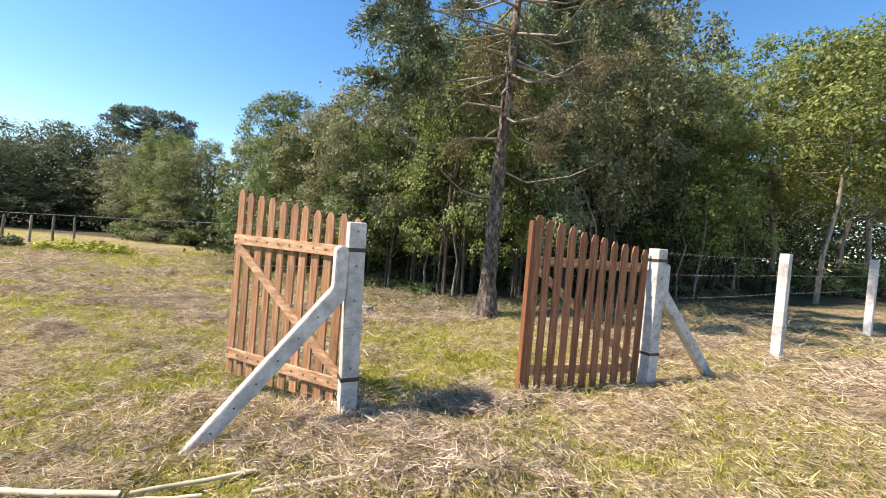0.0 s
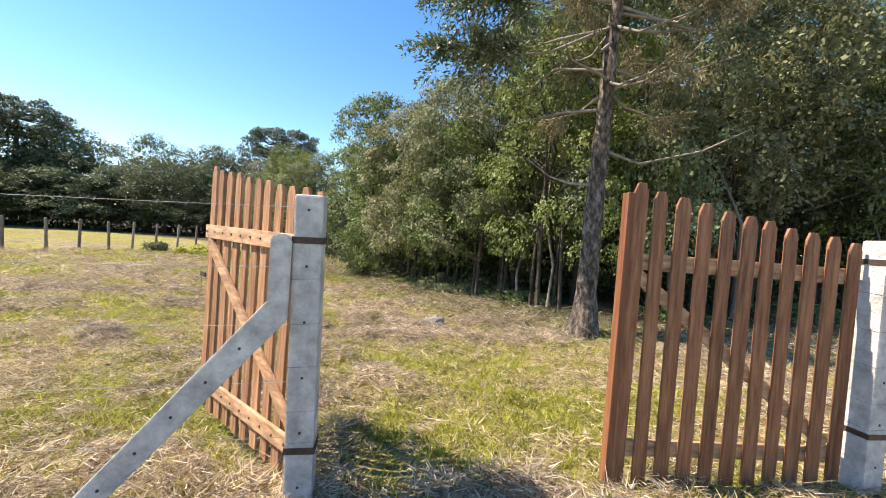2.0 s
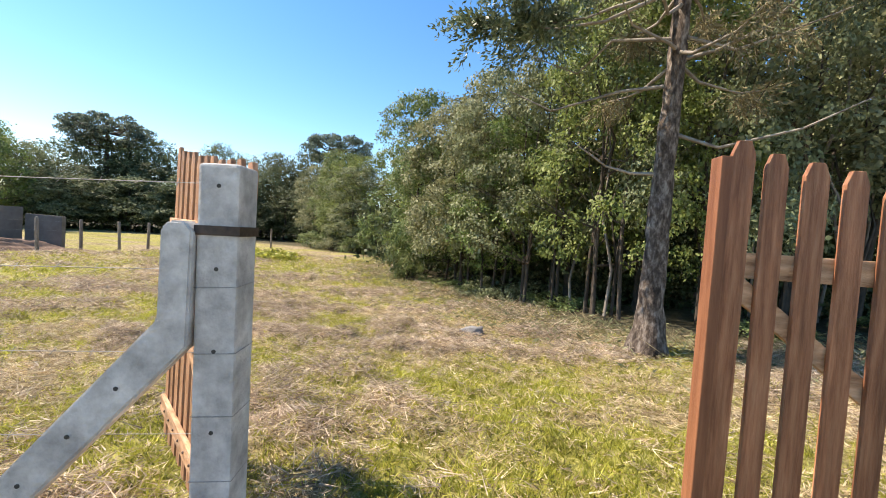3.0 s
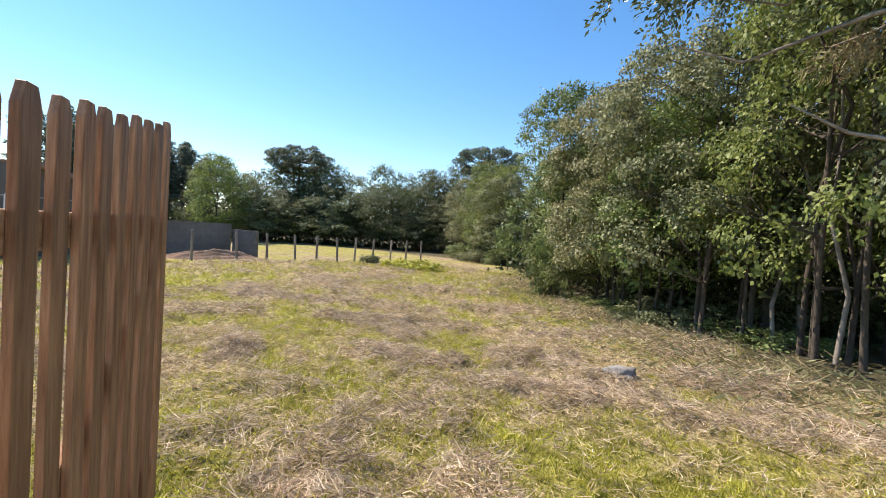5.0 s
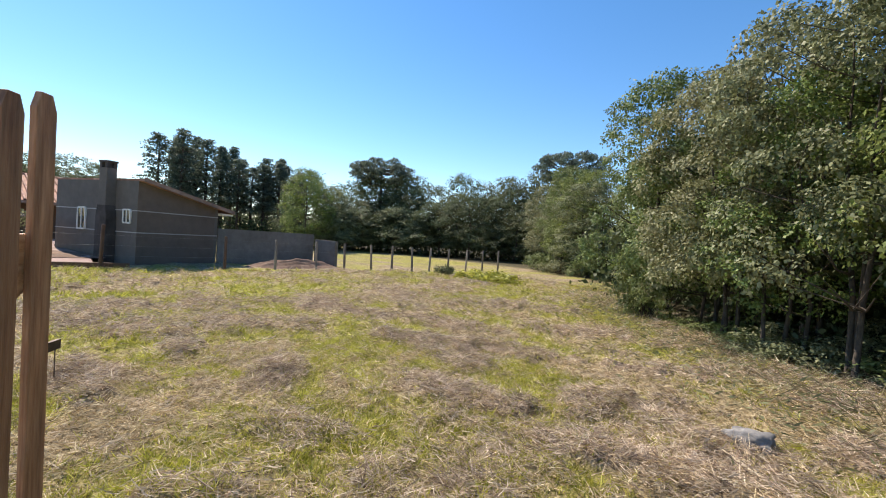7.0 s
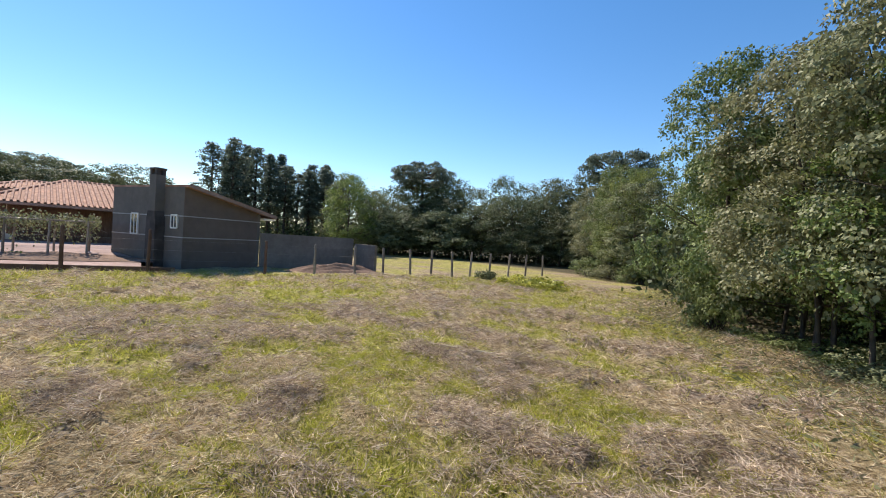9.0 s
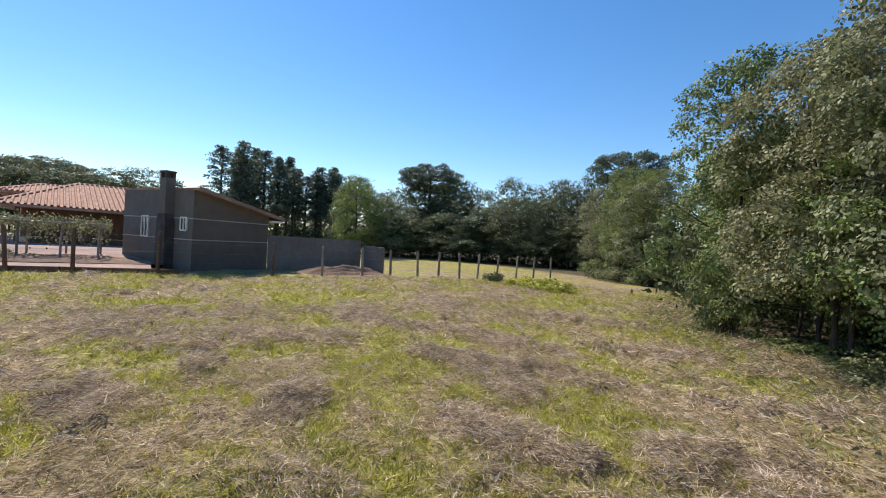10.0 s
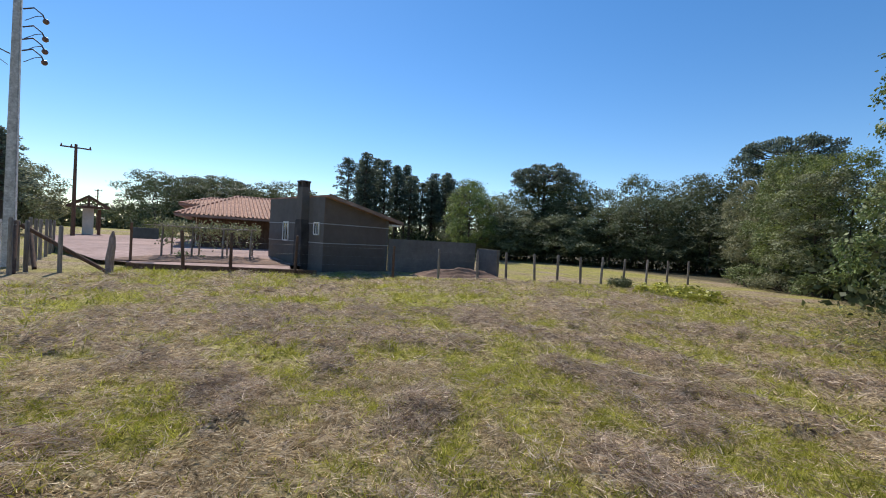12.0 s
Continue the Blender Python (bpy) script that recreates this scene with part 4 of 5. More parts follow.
def broadleaf(h, spread_r, clear, seed, mat, bark, leaf=0.13, clumps=70, per=190, label="", trunk_r=None, stems=1, squeeze=0.7, named="tree", skirt=0.55):
    """A broadleaved tree: tapered stems, limbs, and a crown of leaf clumps with gaps."""
    rng = np.random.default_rng(seed)
    root = new(named)
    tr = trunk_r or 0.008 * h + 0.015
    lines = []
    for s in range(stems):
        base = np.array([rng.normal(0, 0.12), rng.normal(0, 0.12), 0]) * (stems > 1) * 2.5
        lean = rng.normal(0, 0.05, 2) * h
        top = base + np.array([lean[0], lean[1], h * 0.93])
        wob = rng.normal(0, 0.011 * h, (6, 2))
        pts = [Vector(base + (top - base) * t + np.array([*wob[k] * (t > 0), 0])) for k, t in enumerate(np.linspace(0, 1, 6))]
        pts[0].z = -0.15
        lines.append((pts, [tr * 1.25, tr, tr * 0.85, tr * 0.62, tr * 0.4, tr * 0.1]))
        n = 13 // stems + 3
        for k in range(n):
            t = clear / h + (0.97 - clear / h) * (k + rng.random()) / n
            j = min(int(t * 5), 4)
            o = pts[j].lerp(pts[j + 1], t * 5 - j)
            w = k * 2.4 + rng.random() * 1.2
            prof = math.sin(math.pi * min(1, (t - clear / h) / (1 - clear / h) * 0.8 + 0.2)) ** 0.7
            ln = spread_r * (0.45 + 0.6 * prof) * rng.uniform(0.7, 1.1)
            e = o + Vector((math.cos(w) * ln, math.sin(w) * ln, ln * rng.uniform(0.1, 0.6)))
            m = o.lerp(e, 0.5) + Vector((0, 0, -0.06 * ln))
            r0 = tr * (1 - t) * 0.5 + 0.012
            lines.append(([o, m, e], [r0, r0 * 0.6, 0.008]))
            for b in range(2):
                e2 = m + Vector((rng.normal(0, ln * 0.35), rng.normal(0, ln * 0.35), rng.uniform(0, ln * 0.45)))
                lines.append(([m, e2], [r0 * 0.4, 0.006]))
    part("trunk", tubes_mesh("trunk", lines, bark, 7), bark, root)
    span = h - clear
    t = (np.arange(clumps) + rng.random(clumps)) / clumps
    w = np.arange(clumps) * 2.39996 + rng.normal(0, 0.35, clumps)
    lump = 1 + 0.2 * np.sin(w * 2 + seed) + 0.16 * np.sin(w * 3 + t * 7 + seed * 2)
    prof = np.minimum(1, skirt + 2.2 * t) * np.sqrt(np.clip(1 - t ** 2.6, 0.02, 1))
    inner = rng.random(clumps) < 0.15
    reach = spread_r * prof * lump * np.where(inner, 0.35, 0.78)
    axis = np.array([np.array(lines[0][0][2].lerp(lines[0][0][-1], f)) for f in t]) * np.array([1, 1, 0])
    cen = axis + np.stack([np.cos(w) * reach, np.sin(w) * reach, clear + span * (0.06 + 0.9 * t)], 1) + rng.normal(0, 0.06 * spread_r, (clumps, 3))
    rad = rng.uniform(0.2, 0.4, clumps) * spread_r * squeeze + 0.1
    out = np.stack([np.cos(w), np.sin(w), 0 * w], 1)
    per = np.maximum(24, (per * (rad / rad.mean()) ** 2)).astype(int)
    v, q = lobed_leaves(cen, rad, out, per, leaf, rng)
    part("crown", raw_mesh("crown", v, q, mat), mat, root)
    return tagged(root, label, "tree")


def shrub(r, h, seed, mat, leaf=0.1, clumps=18, per=130, label="", named="shrub"):
    rng = np.random.default_rng(seed)
    root = new(named)
    lines, cen = [], []
    for k in range(clumps):
        w, d = rng.random() * 6.283, rng.random() ** 0.6 * r
        e = Vector((math.cos(w) * d, math.sin(w) * d, h * rng.uniform(0.25, 0.95) * (1.1 - 0.5 * d / r)))
        lines.append(([Vector((e.x * 0.15, e.y * 0.15, -0.1)), e * 0.55, e], [0.02, 0.013, 0.005]))
        cen.append(e)
    part("stem", tubes_mesh("stem", lines, M_bark_dark, 5), M_bark_dark, root)
    cen = np.array(cen)
    v, q = lobed_leaves(cen, rng.uniform(0.25, 0.45, clumps) * min(r, h) * 0.85, unit(cen * np.array([1, 1, 0]) + 1e-6), per, leaf, rng)
    part("foliage", raw_mesh("foliage", v, q, mat), mat, root)
    return tagged(root, label, "shrub")


def scatter_copies(sources, spots, group):
    """Sets copies of the sources; a spot is x, y, height scale, width scale, source."""
    used = set()
    for k, (x, y, sz, sw, which) in enumerate(spots):
        src = sources[which]
        m = pose(x, y, on_ground(x, y) - 0.03, 0, 0, (k * 137.5 + 31 * which) % 360)
        if which in used:
            ob = copy_thing(src, m)
        else:
            ob, _ = src, used.add(which)
            ob.matrix_basis = m
        ob.scale = (sw, sw, sz)
        ob["group"] = group


edge_kinds = [
    broadleaf(9.0, 2.3, 1.1, 1, M_leaf_a, M_bark_dark, 0.105, 66, 400, "leafy broadleaved tree at the edge of the wood", squeeze=0.75, skirt=0.8),
    broadleaf(8.0, 2.4, 1.2, 2, M_leaf_b, M_bark_dark, 0.10, 62, 360, "dusty green broadleaved tree at the wood's edge", stems=3, squeeze=0.75, trunk_r=0.055, skirt=1.0),
    broadleaf(8.0, 2.6, 1.0, 3, M_leaf_c, M_bark_dark, 0.10, 66, 360, "fresh green broadleaved tree in the wood", stems=3, squeeze=0.75, trunk_r=0.055, skirt=1.0),
    broadleaf(13.0, 3.2, 3.2, 4, M_leaf_a, M_bark_pale, 0.145, 62, 230, "tall broadleaved tree of the dense wood", squeeze=0.75),
    broadleaf(14.0, 3.6, 4.0, 5, M_leaf_c, M_bark_pale, 0.15, 62, 230, "tall sunlit broadleaved tree with a pale trunk", squeeze=0.75),
    broadleaf(12.0, 3.0, 2.6, 6, M_leaf_b, M_bark_dark, 0.145, 62, 230, "tall grey-green tree of the dense wood", squeeze=0.75),
]
wood_spots = [
    # the edge towards the meadow
    (-7.3, 18.4, 0.86, 0.8, 0), (-5.2, 18.0, 0.74, 0.75, 2), (-4.4, 16.8, 0.82, 0.8, 1), (-3.2, 15.6, 0.74, 0.72, 2), (-1.8, 14.7, 0.9, 0.8, 1),
    (0.0, 13.5, 1.0, 0.8, 2), (-5.6, 20.4, 0.9, 0.95, 1), (-3.2, 18.4, 1.02, 1.0, 1), (-0.9, 17.0, 1.15, 0.95, 0), (1.2, 15.8, 1.25, 0.95, 1),
    (2.6, 14.2, 1.15, 0.9, 1), (4.4, 15.4, 0.95, 0.9, 5), (3.0, 18.0, 1.0, 1.0, 3), (6.4, 16.8, 1.0, 0.9, 5), (8.6, 21.0, 0.95, 0.95, 3), (10.4, 19.2, 1.1, 0.95, 2),
    (13.2, 21.6, 0.85, 0.9, 3), (14.6, 21.8, 0.95, 1.0, 5), (17.0, 21.8, 0.95, 1.0, 4), (20.8, 22.0, 1.0, 1.05, 4), (24.8, 24.5, 1.05, 1.1, 4),
    (6.0, 20.5, 1.05, 1.0, 4), (10.0, 23.5, 1.15, 1.0, 5), (15.0, 26.5, 1.2, 1.1, 3), (20.0, 27.5, 1.25, 1.1, 5), (26.0, 29.0, 1.3, 1.1, 3), (30.0, 27.0, 1.2, 1.1, 4),
    (0.5, 20.0, 0.95, 1.0, 5), (-6.8, 22.8, 0.85, 1.0, 1), (-8.4, 25.2, 0.75, 1.0, 2), (-10.4, 27.6, 0.85, 1.0, 1),
    (-12.4, 29.8, 0.8, 1.0, 2), (-15.0, 31.4, 0.95, 1.05, 0), (-18.2, 31.8, 0.9, 1.1, 1), (-20.6, 32.6, 1.0, 1.1, 2), (-23.2, 33.6, 1.0, 1.1, 0), (-12.0, 31.0, 1.05, 1.1, 1),
    (-7.5, 26.5, 1.0, 1.1, 0), (-26.0, 36.5, 1.05, 1.2, 1),
]
scatter_copies(edge_kinds, wood_spots, "trees of the wood")

bush_kinds = [
    shrub(1.0, 1.5, 21, M_leaf_a, 0.09, 22, 140, "leafy green shrub under the trees"),
    shrub(1.2, 1.1, 22, M_leaf_b, 0.08, 22, 140, "low tangled undergrowth shrub"),
    shrub(0.9, 0.7, 23, M_leaf_a, 0.08, 20, 110, "low dark green undergrowth"),
]
bush_spots = [(-6.9, 17.3, 0.9, 0.75, 0), (-7.5, 17.9, 1.1, 0.8, 0), (-2.6, 16.0, 0.6, 0.9, 1), (-1.2, 15.0, 0.5, 0.9, 2), (-5.4, 17.2, 0.45, 0.9, 2), (-4.4, 16.9, 0.5, 0.9, 2), (-3.4, 16.0, 0.45, 0.9, 2), (-0.2, 14.4, 0.5, 0.9, 2), (-3.0, 15.2, 0.4, 0.8, 1),
              (3.6, 13.2, 0.5, 1.0, 2), (7.0, 15.2, 0.6, 1.1, 2), (11.5, 18.5, 0.5, 1.2, 1), (17.5, 20.6, 1.0, 1.2, 0), (20.5, 20.6, 1.2, 1.4, 0), (23.0, 22.0, 1.3, 1.4, 0),
              (-7.9, 20.4, 1.1, 1.0, 0), (-8.8, 22.4, 1.0, 1.1, 1), (-10.2, 24.8, 1.1, 1.1, 0), (-11.8, 27.0, 1.1, 1.2, 0), (-13.8, 29.4, 1.0, 1.3, 1), (-18.0, 30.2, 1.0, 1.4, 0), (-20.8, 31.0, 1.0, 1.4, 1), (-23.5, 31.6, 1.0, 1.4, 0),
              (-4.8, 20.0, 1.3, 1.2, 0), (-1.0, 18.6, 1.0, 1.2, 1)]
scatter_copies(bush_kinds, bush_spots, "undergrowth")

# thickets that close the wood behind its front trees
def thicket(name, line, depth, top, n, size, mat, seed, label):
    rng = np.random.default_rng(seed)
    t = rng.random(n) * (len(line) - 1)
    j = np.minimum(t.astype(int), len(line) - 2)
    P = np.array(line, float)
    p = P[j] + (P[j + 1] - P[j]) * (t - j)[:, None] + rng.normal(0, depth / 2, (n, 2))
    cl = fractal(p[:, 0], p[:, 1], 1.5, seed)
    z = lay(p[:, 0], p[:, 1]) + top * rng.random(n) ** 1.2 * (0.45 + 0.9 * cl)
    ax = unit(rng.normal(size=(n, 3)) + np.array([0, 0, -0.2]))
    ln = size * rng.uniform(0.6, 1.4, n)
    v, q = blades(np.column_stack([p, z]), ax, ln, ln * 0.32, rng)
    return tagged(new(name, raw_mesh(name, v, q, mat)), label, "undergrowth", kind="stuff")


# leaf colour here is darkened to stand for shade between the trees
thicket("thicket", [(-9, 25), (-5, 21.8), (-1, 19.6), (3, 18.6), (8, 20.0), (13, 23.5), (20, 26), (32, 30)], 3.0, 5.0, 60000, 0.16, M_leaf_shaded, 301, "dense undergrowth deep in the wood, coloured dark as shade")
thicket("thicket", [(-6, 28), (0, 25), (6, 27), (14, 31), (24, 33), (40, 36)], 4.0, 10.0, 30000, 0.3, M_leaf_shaded, 303, "back undergrowth coloured dark as the wood's inner shade")
thicket("far_treeline", [(-120, -110), (-165, -70), (-170, -20), (-165, 30), (-130, 85), (-70, 120), (20, 125)], 9.0, 8.0, 20000, 1.7, M_leaf_far, 304, "distant dark line of woodland on the horizon")
thicket("thicket", [(-9, 24), (-14, 30), (-20, 34), (-28, 39), (-34, 45), (-40, 41), (-46, 34), (-50, 27), (-57, 22), (-63, 14)], 2.6, 3.4, 24000, 0.34, M_leaf_shaded, 302, "dense undergrowth along the far wood")

leaner = broadleaf(11.0, 3.2, 4.4, 33, M_leaf_c, M_bark_pale, 0.15, 74, 260, "sunlit tree with a slim pale leaning trunk", trunk_r=0.085, squeeze=0.85)
leaner.matrix_basis = pose(14.7, 16.4, on_ground(14.7, 16.4) - 0.1, 0, 7, 20)

# slender bare stems standing in the shade of the wood
stem_kinds = []
for k in range(3):
    rng = np.random.default_rng(60 + k)
    hh = 5.5 + k
    pts = [Vector((rng.normal(0, 0.08) * j, rng.normal(0, 0.08) * j, hh * j / 5 - 0.1)) for j in range(6)]
    root = new("young_tree")
    bark = M_bark_pale if k == 0 else M_bark_dark
    part("trunk", tubes_mesh("trunk", [(pts, [0.05, 0.045, 0.04, 0.032, 0.025, 0.012])], bark, 6), bark, root)
    cen = np.array([pts[5], pts[4], pts[5] + Vector((0.4, 0.2, -0.3)), pts[5] + Vector((-0.4, 0.1, -0.2))])
    v, q = clumps_leaves(cen, np.array([0.5, 0.4, 0.45, 0.4]), 140, 0.11, rng)
    part("crown", raw_mesh("crown", v, q, M_leaf_b), M_leaf_b, root)
    stem_kinds.append(tagged(root, "slender pale-stemmed young tree in the shade" if k == 0 else "slender dark-stemmed young tree in the shade", "tree"))
rng = np.random.default_rng(77)
stem_spots = []
for k in range(64):
    t = rng.random()
    x = -1.5 + 17.5 * t
    y = float(np.interp(x, [-4, -2.5, 0.2, 3, 8, 14, 18], [17, 15.2, 13.0, 12.8, 15.5, 19, 21])) + rng.uniform(0.2, 4.0)
    stem_spots.append((x, y, rng.uniform(0.8, 1.2), rng.uniform(0.7, 1.2), int(rng.integers(0, 3))))
scatter_copies(stem_kinds, stem_spots, "slender stems")
sap = broadleaf(5.6, 0.95, 3.0, 31, M_leaf_c, M_bark_pale, 0.12, 26, 110, "small yellow-green sapling before the dark wood", trunk_r=0.05)
sap.matrix_basis = pose(10.3, 17.1, on_ground(10.3, 17.1))


# ---- the big araucaria by the gateway, and its kin far off ----
def needle_tuft(cen, axis, n, ln, rng, spread_=0.5, wid=0.05):
    ax = unit(axis[None] * 0.9 + rng.normal(size=(n, 3)) * spread_)
    p = cen[None] + ax * 0.03 + rng.normal(size=(n, 3)) * 0.05
    l = ln * rng.uniform(0.6, 1.2, n)
    return p, ax, l, l * wid


def araucaria(h, trunk_r, whorls, seed, label):
    """Straight scaly trunk; whorls of long upswept bare boughs with tufts of stiff rope-like twigs at their ends."""
    rng = np.random.default_rng(seed)
    root = new("araucaria_tree")
    pts = [Vector((0.02 * h * math.sin(t * 2.1) * t, 0.012 * h * math.sin(t * 3) * t, h * t)) for t in np.linspace(0, 1, 60)]
    pts[0].z = -0.2
    vs, qs = tube_arrays(pts, [trunk_r * (1.0 - 0.8 * t) * (1 + 1.1 * math.exp(-t * 40)) for t in np.linspace(0, 1, 60)], 22)
    vs = [tuple(v + Vector((noise.noise(v * 7), noise.noise(v * 7 + Vector((5, 0, 0))), 0)) * 0.035) for v in vs]
    part("trunk", raw_mesh("trunk", vs, qs, M_bark, True), M_bark, root, "grey flaking bark")
    P, A, Ln, W = [], [], [], []
    D = []
    for z, count, ln, live, up, *aim in whorls:
        for k in range(count):
            w = radians(aim[0]) if aim else 2 * math.pi * k / count + rng.uniform(-0.45, 0.45) + z
            l = ln * rng.uniform(0.75, 1.1)
            o = Vector((pts[int(min(z / h, 0.99) * 59)].x, pts[int(min(z / h, 0.99) * 59)].y, z + rng.uniform(-0.15, 0.15)))
            d = Vector((math.cos(w), math.sin(w), 0))
            sag = rng.uniform(0.08, 0.2) * l
            jit = Vector((rng.normal(0, 0.06), rng.normal(0, 0.06), rng.normal(0, 0.05))) * l
            line = [o, o + d * l * 0.33 + Vector((0, 0, -sag * 0.7 + up * l * 0.2)) + jit, o + d * l * 0.68 + Vector((0, 0, -sag * 0.6 + up * l * 0.6)) - jit * 0.7, o + d * l + Vector((0, 0, up * l * 1.1))]
            bough = part("bough", tubes_mesh("bough", [(line, [0.036, 0.024, 0.016, 0.008])], M_twig, 6), M_twig, root)
            if live > 0:
                for s in range(int(16 * live)):
                    t = rng.uniform(0.72, 1.06)
                    c = np.array(line[2].lerp(line[3], (t - 0.68) / 0.32))
                    dirv = unit(np.array(d) * 0.7 + rng.normal(size=3) * 0.75 + np.array([0, 0, 0.1]))
                    tw = rng.uniform(0.35, 0.85)
                    for j in range(9):
                        cc = c + dirv * tw * j / 8 + np.array([0, 0, -0.22 * (j / 8) ** 2])
                        p, a, q_, w_ = needle_tuft(cc, dirv, 9, 0.10, rng, 0.55, 0.2)
                        P.append(p), A.append(a), Ln.append(q_), W.append(w_)
            elif live < 0:
                for s in range(int(-live * 6)):
                    t = rng.uniform(0.55, 1.02)
                    c = np.array(line[2].lerp(line[3], (t - 0.68) / 0.32))
                    dirv = unit(np.array(d) * 0.4 + rng.normal(size=3) * 0.6 + np.array([0, 0, -0.7]))
                    for j in range(5):
                        p, a, q_, w_ = needle_tuft(c + dirv * 0.4 * j / 4, dirv, 9, 0.13, rng, 0.5, 0.07)
                        D.append((p, a, q_, w_))
    if P:
        v, q = blades(np.concatenate(P), np.concatenate(A), np.concatenate(Ln), np.concatenate(W), rng)
        part("needle_foliage", raw_mesh("needle_foliage", v, q, M_needle), M_needle, root, "dark green tufts of stiff needles")
    if D:
        v, q = blades(*[np.concatenate([e[k] for e in D]) for k in range(4)], rng)
        part("dead_foliage", raw_mesh("dead_foliage", v, q, M_needle_dry), M_needle_dry, root, "brown dead hanging twigs")
    return tagged(root, label, "tree")


BOUGHS = [(3.35, 1, 2.7, 0, 0.12, -8), (2.7, 1, 1.6, 0, 0.25, 200), (4.2, 1, 2.4, 0, 0.0, 186), (4.6, 1, 1.5, 0, 0.4, -20), (5.0, 1, 2.5, -1.5, 0.1, 5), (5.0, 1, 2.4, 0, 0.05, 172), (4.7, 1, 2.0, 0, 0.1, 240),
          (5.6, 1, 2.6, 0, 0.25, 20), (5.7, 1, 3.1, 2.6, -0.2, 197), (6.2, 1, 3.3, 2.6, -0.05, 205), (5.6, 1, 3.0, 1.8, -0.15, 184), (6.0, 1, 2.7, -2.5, 0.05, -15), (6.2, 1, 2.8, 1.6, 0.05, 20), (5.5, 1, 2.2, -1.5, 0.0, 250),
          (4.7, 3, 1.7, -2.4, -0.12), (5.7, 4, 2.0, -3.0, -0.1), (6.6, 1, 2.9, 3.0, 0.05, 215), (6.8, 1, 2.9, 2.5, 0.05, 180), (6.8, 1, 2.8, 2.0, 0.05, -5), (6.7, 4, 2.8, -1.0, 0.05), (7.4, 7, 3.1, 2.0, 0.1), (8.3, 7, 3.0, 2.0, 0.14), (9.3, 6, 2.7, 2.0, 0.2), (10.3, 6, 2.2, 1.6, 0.22), (11.2, 6, 1.6, 1.4, 0.3)]
big_ar = araucaria(11.5, 0.19, BOUGHS, 91, "tall araucaria with grey trunk, bare boughs and dark tufts")
big_ar.matrix_basis = pose(1.12, 9.85, on_ground(1.12, 9.85))


def far_araucaria(seed, h=14.0, r=5.0):
    rng = np.random.default_rng(seed)
    root = new("araucaria_tree")
    lines = [([(0, 0, -0.2), (0.1, 0, h * 0.5), (0, 0.1, h * 0.97)], [0.35, 0.28, 0.12])]
    cen = []
    for z, rr, n in ((0.80, 0.75, 9), (0.87, 1.0, 12), (0.94, 0.95, 12), (0.99, 0.6, 8)):
        for k in range(n):
            w = k * 6.283 / n + rng.random() * 0.5 + z * 9
            l = r * rr * rng.uniform(0.8, 1.05)
            o = Vector((0, 0, h * (z - 0.06)))
            e = Vector((math.cos(w) * l, math.sin(w) * l, h * z + rng.uniform(-0.2, 0.3)))
            lines.append(([o, o.lerp(e, 0.55) - Vector((0, 0, 0.35)), e], [0.09, 0.06, 0.03]))
            cen += [e, e * 0.98 + Vector((rng.normal(0, 0.5), rng.normal(0, 0.5), 0.15)), o.lerp(e, 0.82) + Vector((0, 0, 0.05))]
    part("trunk", tubes_mesh("trunk", lines, M_bark_dark, 6), M_bark_dark, root)
    v, q = clumps_leaves(np.array(cen), np.full(len(cen), 0.62), 90, 0.24, rng, 0.0, 0.6)
    part("crown", raw_mesh("crown", v, q, M_pine), M_pine, root)
    return tagged(root, "umbrella-crowned araucaria above the far wood", "tree")


def pine(seed, h=15.0, r=3.4):
    rng = np.random.default_rng(seed)
    root = new("pine_tree")
    lines = [([(0, 0, -0.2), (0.05, 0.05, h * 0.5), (0, 0, h)], [0.22, 0.15, 0.03])]
    cen = []
    for k in range(50):
        t = 0.34 + 0.66 * (k + rng.random()) / 50
        l = r * (1.04 - t) ** 0.62 * rng.uniform(0.35, 1.15)
        w = k * 2.4 + rng.random()
        o = Vector((0, 0, h * t))
        e = o + Vector((math.cos(w) * l, math.sin(w) * l, l * 0.25))
        lines.append(([o, e], [0.04, 0.012]))
        cen += [e, o.lerp(e, 0.65)]
    cen.append(Vector((0, 0, h)))
    part("trunk", tubes_mesh("trunk", lines, M_bark_dark, 5), M_bark_dark, root)
    v, q = clumps_leaves(np.array(cen), rng.uniform(0.28, 0.6, len(cen)), 36, 0.27, rng, 0.0, 0.7)
    part("crown", raw_mesh("crown", v, q, M_pine), M_pine, root)
    return tagged(root, "dark pine of the plantation behind the house", "tree")


far_ar = [far_araucaria(101), far_araucaria(102, 13, 4.2)]
scatter_copies(far_ar, [(-34.3, 48.3, 0.97, 0.88, 0), (-53.0, 31.5, 0.93, 1.0, 1), (-98, -20, 0.85, 1.4, 0)], "far araucarias")
pines = [pine(111), pine(112, 14.0, 2.2)]
rng = np.random.default_rng(113)
pine_spots = [(-60 - rng.uniform(0, 7), 6.4 + 0.86 * k + rng.uniform(-0.6, 0.6), rng.uniform(0.78, 1.02) - 0.01 * k, rng.uniform(0.9, 1.2), k % 2) for k in range(21)]
pine_spots += [(-90 - rng.uniform(0, 12), -27 + 2.6 * k, rng.uniform(0.55, 0.72), 1.4, k % 2) for k in range(16)]
pine_spots += [(-47 - rng.uniform(0, 8), -24.5 - 1.6 * k, rng.uniform(0.6, 0.75), 1.2, k % 2) for k in range(6)]
scatter_copies(pines, pine_spots, "pine plantation")
